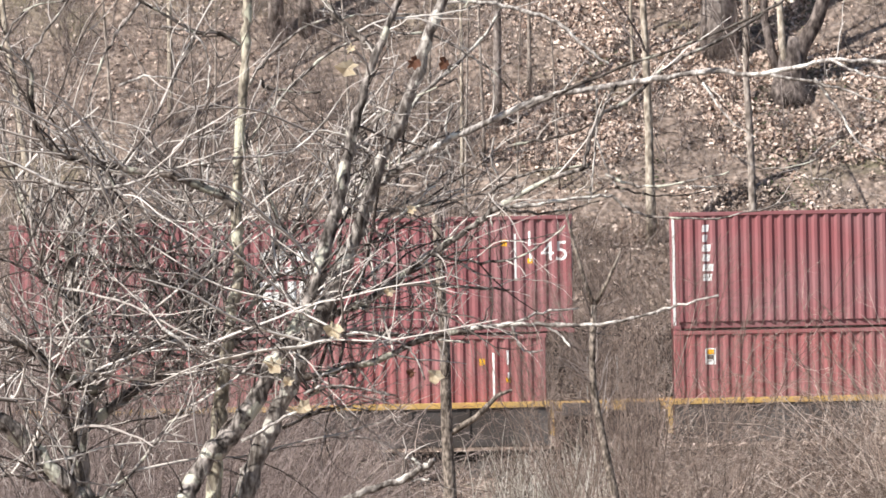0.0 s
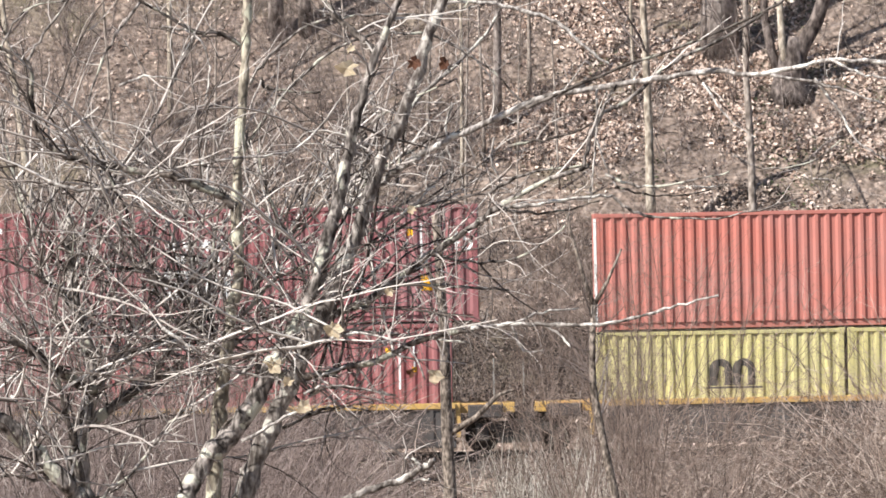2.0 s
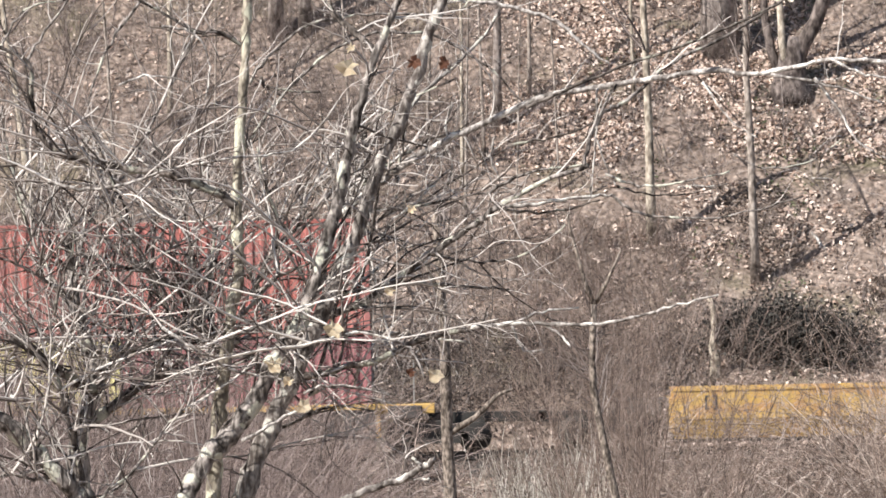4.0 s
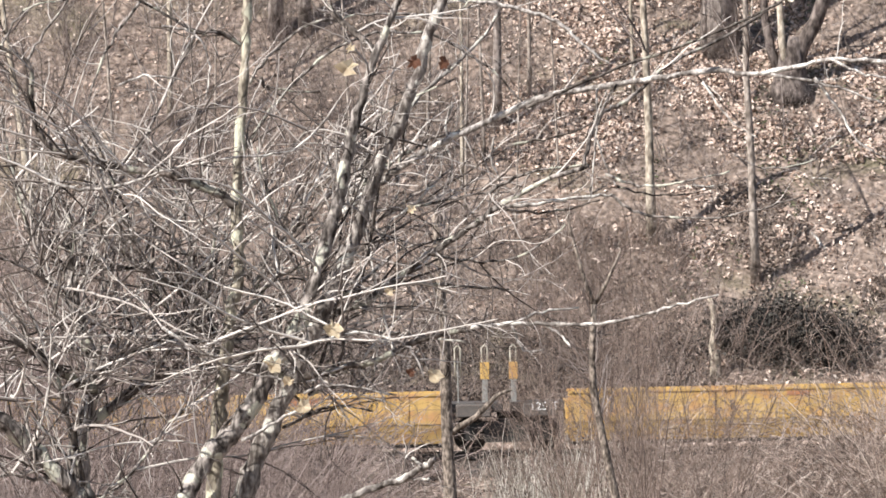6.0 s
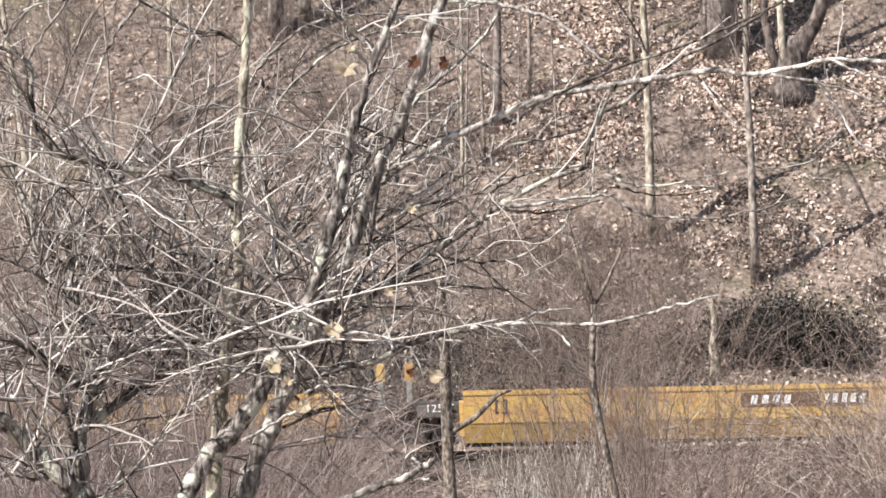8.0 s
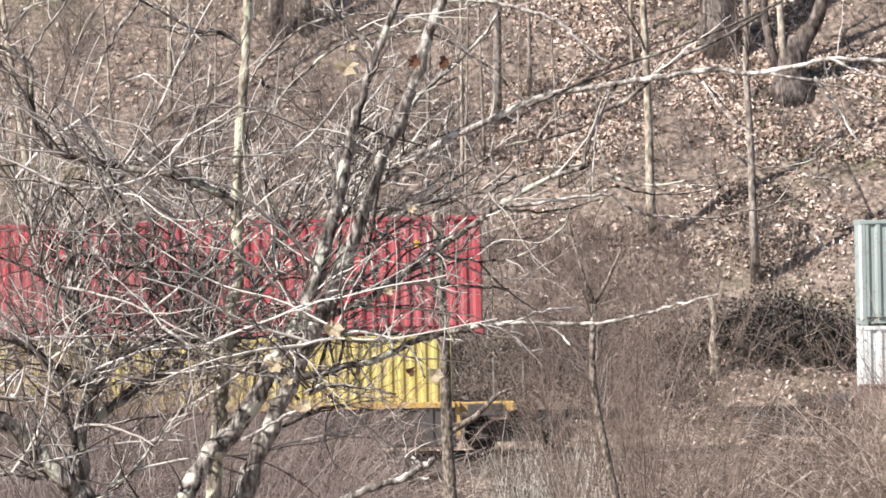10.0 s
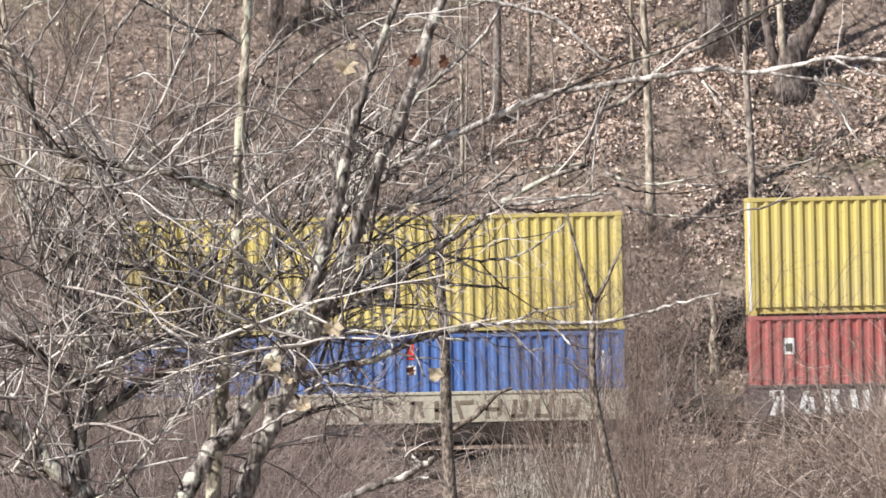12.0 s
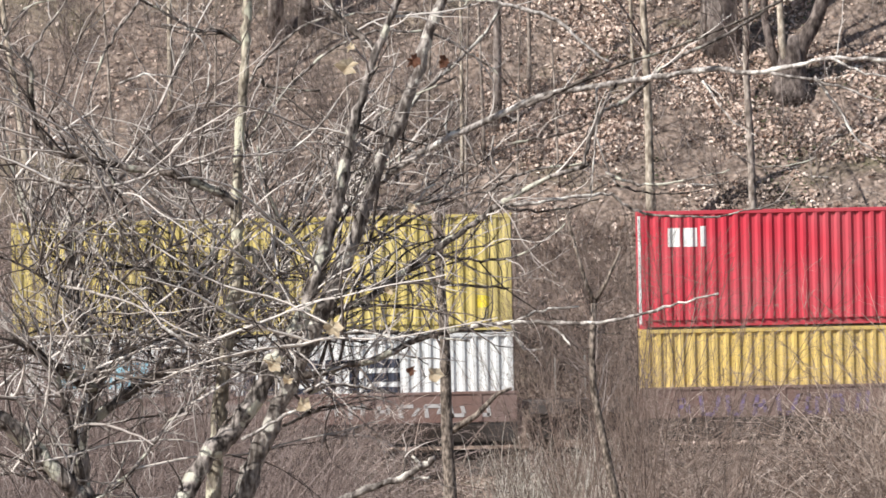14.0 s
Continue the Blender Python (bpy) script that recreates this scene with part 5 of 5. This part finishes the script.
    limb(dark, "limb", 0.014, 0.008, [(-1.11, 0.40, 6.17), (-1.27, 0.33, 6.27), (-1.38, 0.25, 6.26), (-1.51, 0.17, 6.34), (-1.72, 0.10, 6.46)], 0.8, SHADEDBARK)
    limb(dark, "limb", 0.010, 0.006, [(-1.39, 0.30, 6.25), (-1.52, 0.17, 6.00), (-1.64, 0.03, 5.75), (-1.75, -0.10, 5.52)], 0.6)
    limb(dark, "limb", 0.010, 0.005, [(-1.70, 0.10, 6.44), (-1.87, 0.10, 6.21), (-1.97, 0.10, 5.99), (-2.01, 0.10, 5.85)], 0.4)
    limb(dark, "limb", 0.010, 0.005, [(-2.33, -0.30, 6.10), (-2.26, -0.30, 6.22), (-2.11, -0.30, 6.42), (-2.04, -0.30, 6.51)], 0.5)
    limb(dark, "limb", 0.008, 0.005, [(-2.48, -0.30, 6.18), (-2.38, -0.27, 6.35), (-2.26, -0.23, 6.43), (-2.05, -0.20, 6.45)], 0.5)
    limb(dark, "limb", 0.010, 0.006, [(-2.11, -0.60, 3.46), (-1.94, -0.58, 3.65), (-1.76, -0.56, 3.79), (-1.59, -0.53, 4.01), (-1.41, -0.51, 4.18), (-1.23, -0.49, 4.34), (-0.99, -0.47, 4.45), (-0.79, -0.44, 4.59), (-0.46, -0.42, 4.82), (-0.20, -0.40, 5.04)], 0.5)
    limb(dark, "limb", 0.019, 0.008, [(-0.92, 0.00, 4.51), (-1.02, 0.04, 4.64), (-1.06, 0.08, 4.83), (-0.95, 0.12, 5.02), (-0.78, 0.16, 5.18), (-0.72, 0.20, 5.24)], 1.0, SHADEDBARK)
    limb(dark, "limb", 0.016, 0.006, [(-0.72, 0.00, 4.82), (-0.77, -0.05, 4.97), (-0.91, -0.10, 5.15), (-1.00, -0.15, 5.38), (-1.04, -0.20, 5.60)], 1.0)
    limb(dark, "limb", 0.019, 0.008, [(-1.23, 0.00, 4.38), (-1.40, -0.10, 4.65), (-1.55, -0.20, 4.84), (-1.71, -0.30, 4.91), (-1.89, -0.40, 4.95), (-2.17, -0.50, 5.05)], 1.4, SHADEDBARK)
    limb(dark, "limb", 0.016, 0.006, [(-1.25, 0.00, 4.45), (-1.47, -0.06, 4.55), (-1.62, -0.12, 4.78), (-1.74, -0.18, 5.07), (-1.89, -0.24, 5.36), (-1.95, -0.30, 5.52)], 1.2, SHADEDBARK)
    limb(dark, "limb", 0.014, 0.006, [(-1.27, 0.10, 4.38), (-1.34, 0.15, 4.64), (-1.42, 0.20, 4.93), (-1.46, 0.25, 5.16), (-1.53, 0.30, 5.39)], 1.2, SHADEDBARK)
    limb(dark, "limb", 0.011, 0.006, [(-1.37, 0.10, 4.64), (-1.32, -0.00, 4.93), (-1.28, -0.10, 5.16), (-1.22, -0.20, 5.44)], 1.0)
    limb(dark, "limb", 0.014, 0.006, [(-0.72, -0.10, 4.76), (-0.56, 0.00, 4.98), (-0.33, 0.10, 5.19), (-0.07, 0.20, 5.36), (0.06, 0.30, 5.46)], 0.9)
    limb(dark, "limb", 0.013, 0.005, [(-0.45, -0.10, 5.37), (-0.29, 0.03, 5.49), (-0.07, 0.17, 5.62), (0.16, 0.30, 5.68)], 0.8, SHADEDBARK)
    limb(dark, "limb", 0.011, 0.005, [(-0.51, -0.20, 5.64), (-0.38, -0.27, 5.73), (-0.19, -0.33, 5.84), (0.10, -0.40, 5.96)], 0.8)
    limb(dark, "limb", 0.010, 0.005, [(-0.08, -0.30, 4.97), (0.21, -0.40, 4.92), (0.46, -0.50, 4.96), (0.69, -0.60, 5.12)], 0.6)
    limb(dark, "limb", 0.010, 0.005, [(0.96, -0.50, 5.28), (1.07, -0.55, 5.19), (1.26, -0.60, 5.15), (1.61, -0.65, 5.15), (2.02, -0.70, 5.25)], 0.3)
    limb(dark, "limb", 0.010, 0.005, [(0.92, -0.60, 5.40), (1.10, -0.67, 5.33), (1.32, -0.73, 5.34), (1.61, -0.80, 5.40)], 0.4)
    limb(dark, "limb", 0.010, 0.005, [(-0.78, -0.10, 4.18), (-0.64, -0.17, 4.23), (-0.44, -0.23, 4.21), (-0.28, -0.30, 4.18)], 0.8)
    limb(dark, "limb", 0.011, 0.005, [(-0.93, -0.10, 4.00), (-0.74, -0.20, 4.09), (-0.57, -0.30, 4.12), (-0.41, -0.40, 4.09)], 0.8)
    limb(pale, "limb", 0.031, 0.018, [(-1.41, -1.20, 3.28), (-1.11, -1.23, 3.45), (-0.73, -1.27, 3.56), (-0.50, -1.30, 3.65), (-0.28, -1.33, 3.72), (-0.16, -1.37, 3.78), (-0.07, -1.40, 3.83)], 0.3)
    limb(pale, "limb", 0.013, 0.008, [(-0.28, -1.30, 3.72), (-0.18, -1.35, 3.73), (-0.10, -1.40, 3.73)], 0.2)
    limb(pale, "limb", 0.013, 0.008, [(-0.15, -1.40, 3.79), (-0.17, -1.40, 3.83), (-0.19, -1.40, 3.85)], 0.0)
    limb(left, "trunk", 0.080, 0.026, [(-1.89, -0.30, 1.21), (-1.90, -0.29, 2.29), (-1.99, -0.28, 3.33), (-2.05, -0.27, 3.63), (-2.09, -0.26, 3.89), (-2.05, -0.25, 4.07), (-2.00, -0.24, 4.24), (-2.01, -0.23, 4.44), (-2.07, -0.22, 4.66), (-2.11, -0.21, 4.92), (-2.11, -0.20, 5.22)], 1.3)
    limb(left, "limb", 0.064, 0.048, [(-1.97, -0.40, 3.48), (-2.09, -0.46, 3.65), (-2.18, -0.52, 3.76), (-2.37, -0.58, 3.97), (-2.50, -0.64, 4.09), (-2.62, -0.70, 4.19)], 0.7)
    limb(left, "limb", 0.035, 0.024, [(-1.99, -0.30, 4.24), (-2.09, -0.38, 4.30), (-2.22, -0.45, 4.39), (-2.32, -0.52, 4.47), (-2.43, -0.60, 4.54)], 1.2, SHADEDBARK)
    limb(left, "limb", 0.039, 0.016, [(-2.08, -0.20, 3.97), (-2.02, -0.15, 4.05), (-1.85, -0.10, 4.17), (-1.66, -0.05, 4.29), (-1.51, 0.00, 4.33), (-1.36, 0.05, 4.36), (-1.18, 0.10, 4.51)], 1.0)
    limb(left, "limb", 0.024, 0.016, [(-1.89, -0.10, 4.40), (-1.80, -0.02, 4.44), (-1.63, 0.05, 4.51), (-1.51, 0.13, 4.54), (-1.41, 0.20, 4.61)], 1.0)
    limb(left, "limb", 0.021, 0.011, [(-2.05, -0.40, 3.71), (-2.10, -0.43, 3.95), (-2.16, -0.47, 4.20), (-2.19, -0.50, 4.38)], 0.8, SHADEDBARK)
    limb(left, "limb", 0.016, 0.006, [(-2.03, -0.30, 4.53), (-2.12, -0.38, 4.73), (-2.24, -0.45, 4.86), (-2.40, -0.52, 4.96), (-2.55, -0.60, 5.02)], 1.6)
    limb(left, "limb", 0.013, 0.006, [(-2.10, -0.20, 4.85), (-2.03, -0.10, 5.11), (-1.90, 0.00, 5.39), (-1.77, 0.10, 5.52)], 1.3)
    limb(left, "limb", 0.013, 0.005, [(-2.16, -0.30, 4.79), (-2.31, -0.30, 5.08), (-2.40, -0.30, 5.37), (-2.46, -0.30, 5.66), (-2.48, -0.30, 5.85)], 1.0)
    limb(left, "limb", 0.013, 0.005, [(-2.00, -0.30, 4.24), (-1.82, -0.20, 4.46), (-1.69, -0.10, 4.72), (-1.56, 0.00, 4.94)], 1.3)
    limb(left, "limb", 0.014, 0.006, [(-2.18, -0.50, 3.76), (-2.33, -0.53, 3.75), (-2.45, -0.57, 3.78), (-2.61, -0.60, 3.75)], 1.0)
    limb(left, "limb", 0.011, 0.005, [(-2.32, 0.50, 5.05), (-2.40, 0.57, 5.31), (-2.50, 0.63, 5.54), (-2.55, 0.70, 5.71)], 0.4)
    limb(dark, "twig", 0.0124, 0.0060, [(0.48, -0.75, 5.78), (0.70, -0.75, 5.87), (1.02, -0.75, 6.00), (1.34, -0.75, 6.10), (1.66, -0.75, 6.22), (1.93, -0.75, 6.35)], 0.3, SHADEDBARK)
    limb(dark, "twig", 0.0078, 0.0045, [(0.88, -0.70, 5.88), (0.87, -0.70, 5.65), (0.85, -0.70, 5.43), (0.83, -0.70, 5.26)], 0.2, PALESUNBARK)
    limb(dark, "twig", 0.0078, 0.0045, [(0.86, -0.60, 5.64), (0.93, -0.60, 5.43), (0.98, -0.60, 5.33)], 0.3, PALESUNBARK)
    limb(dark, "twig", 0.0078, 0.0037, [(0.98, -0.60, 5.33), (1.17, -0.60, 5.28), (1.39, -0.60, 5.28), (1.61, -0.60, 5.33)], 0.2, SHADEDBARK)
    limb(dark, "twig", 0.0078, 0.0045, [(0.30, -0.50, 5.62), (0.28, -0.50, 5.49), (0.33, -0.50, 5.36), (0.27, -0.50, 5.24), (0.28, -0.50, 5.12)], 0.4, PALESUNBARK)
    limb(dark, "twig", 0.0093, 0.0045, [(0.38, -0.50, 5.57), (0.57, -0.50, 5.60), (0.74, -0.50, 5.64), (0.89, -0.50, 5.70)], 0.4, SHADEDBARK)
    limb(dark, "twig", 0.0093, 0.0045, [(0.33, -0.60, 5.21), (0.53, -0.60, 5.19), (0.72, -0.60, 5.21), (0.89, -0.60, 5.26)], 0.3, SHADEDBARK)
    limb(dark, "twig", 0.0093, 0.0045, [(-1.81, -0.30, 5.96), (-1.62, -0.30, 6.01), (-1.42, -0.30, 5.97)], 0.3, PALESUNBARK)
    limb(dark, "twig", 0.0109, 0.0060, [(-2.19, -0.90, 5.42), (-2.02, -0.90, 5.37), (-1.83, -0.90, 5.38), (-1.61, -0.90, 5.44), (-1.36, -0.90, 5.50), (-0.98, -0.90, 5.54), (-0.79, -0.90, 5.59), (-0.56, -0.90, 5.83)], 0.3, PALESUNBARK)
    limb(dark, "twig", 0.0093, 0.0045, [(-1.83, -0.90, 5.37), (-1.69, -0.90, 5.28), (-1.56, -0.90, 5.20)], 0.2, PALESUNBARK)
    limb(dark, "twig", 0.0093, 0.0045, [(-1.96, -0.90, 5.53), (-1.88, -0.90, 5.48), (-1.83, -0.90, 5.37), (-1.89, -0.90, 5.20), (-1.92, -0.90, 5.03)], 0.3, SHADEDBARK)
    limb(dark, "twig", 0.0093, 0.0045, [(-1.85, -0.90, 5.29), (-1.80, -0.90, 5.15), (-1.78, -0.90, 5.01)], 0.3, SHADEDBARK)
    limb(dark, "twig", 0.0109, 0.0060, [(-1.02, 0.20, 6.00), (-1.00, 0.20, 5.95), (-0.87, 0.20, 5.92), (-0.68, 0.20, 5.91)], 0.2, SHADEDBARK)
    limb(dark, "twig", 0.0093, 0.0045, [(-1.58, 0.10, 6.30), (-1.41, 0.10, 6.26), (-1.34, 0.10, 6.18), (-1.31, 0.10, 6.03), (-1.34, 0.10, 5.87)], 0.3, PALESUNBARK)
    limb(dark, "twig", 0.0109, 0.0060, [(-1.57, -1.00, 4.59), (-1.44, -1.00, 4.50), (-1.28, -1.00, 4.40), (-1.13, -1.00, 4.33), (-0.90, -1.00, 4.29)], 0.3, PALESUNBARK)
    limb(dark, "twig", 0.0093, 0.0045, [(-0.79, -1.00, 4.21), (-0.66, -1.00, 4.25), (-0.50, -1.00, 4.24), (-0.31, -1.00, 4.19)], 0.2, PALESUNBARK)
    limb(dark, "twig", 0.0109, 0.0045, [(-0.87, -1.00, 4.46), (-0.65, -1.00, 4.51), (-0.46, -1.00, 4.54), (-0.27, -1.00, 4.49), (-0.17, -1.00, 4.41), (-0.12, -1.00, 4.28)], 0.3, PALESUNBARK)
    limb(dark, "twig", 0.0109, 0.0060, [(-1.14, -1.00, 3.95), (-0.94, -1.00, 4.06), (-0.76, -1.00, 4.14)], 0.3, PALESUNBARK)
    limb(dark, "twig", 0.0093, 0.0045, [(0.07, -0.20, 5.83), (0.03, -0.20, 5.64), (0.06, -0.20, 5.45), (-0.01, -0.20, 5.29)], 0.4, PALESUNBARK)
    limb(dark, "twig", 0.0093, 0.0045, [(-0.26, -0.20, 5.36), (-0.22, -0.20, 5.55), (-0.18, -0.20, 5.78), (-0.12, -0.20, 5.93)], 0.4, SHADEDBARK)
    limb(dark, "twig", 0.0109, 0.0060, [(-0.72, -0.30, 4.68), (-0.59, -0.30, 4.76), (-0.43, -0.30, 4.92), (-0.30, -0.30, 5.14), (-0.15, -0.30, 5.26), (-0.04, -0.30, 5.36)], 0.4, PALESUNBARK)
    limb(dark, "twig", 0.0093, 0.0045, [(-1.54, -0.40, 5.03), (-1.47, -0.40, 5.22), (-1.38, -0.40, 5.38), (-1.24, -0.40, 5.63), (-1.17, -0.40, 5.86)], 0.4, PALESUNBARK)
    limb(dark, "twig", 0.0109, 0.0060, [(-1.14, -0.40, 4.64), (-0.97, -0.40, 4.83), (-0.78, -0.40, 4.92), (-0.55, -0.40, 5.01), (-0.27, -0.40, 5.06)], 0.5, SHADEDBARK)
    limb(dark, "twig", 0.0093, 0.0045, [(-2.43, -0.80, 4.23), (-2.31, -0.80, 4.10), (-2.15, -0.80, 3.91), (-2.11, -0.80, 3.72)], 0.3, PALESUNBARK)
    limb(dark, "twig", 0.0093, 0.0045, [(-2.18, -0.80, 4.67), (-2.13, -0.80, 4.86), (-2.07, -0.80, 5.04), (-2.06, -0.80, 5.20)], 0.4, SHADEDBARK)
    for x, z, s, m in ((-0.51, 6.01, 0.10, PALELEAF), (-0.49, 6.12, 0.05, PALELEAF), (-0.62, 4.57, 0.10, PALELEAF), (-0.30, 4.77, 0.06, PALELEAF), (-0.79, 4.14, 0.09, PALELEAF),
                       (-0.95, 4.37, 0.09, PALELEAF), (-0.87, 4.28, 0.06, PALELEAF), (-0.06, 4.30, 0.09, PALELEAF), (-0.17, 5.22, 0.05, PALELEAF), (-0.14, 6.04, 0.10, RUSTLEAF), (0.03, 6.03, 0.10, RUSTLEAF), (-0.19, 4.32, 0.07, RUSTLEAF)):
        dead_leaf(dark[0], x, -1.2, z, s * (1.15 if m is PALELEAF else 0.85), m)
    finish(pale, 12, 0.5, "pale leaning bare tree with one low broken bough")
    finish(dark, 16, 0.75, "wide bare tree with lichen-spotted dark limbs", 90)
    finish(left, 19, 0.7, "low bare tree with thick lichened limbs", 75)
    finish(slender, 8, 0.4, "slender upright tree with tan lichened bark")


near_trees()


def motions():
    for thing, x, y, z in MOVERS:
        walk(thing, [(0.0, pose(x, y, z)), (14.0, pose(x - SPEED * 14.0, y, z))])
    turn = math.degrees(SPEED / 0.42)
    for wheel, x in WHEELS:
        walk(wheel, [(i / FPS, pose(x, 0, 0.42, 0, -turn * i / FPS, 0)) for i in range(14 * FPS + 1)])


motions()
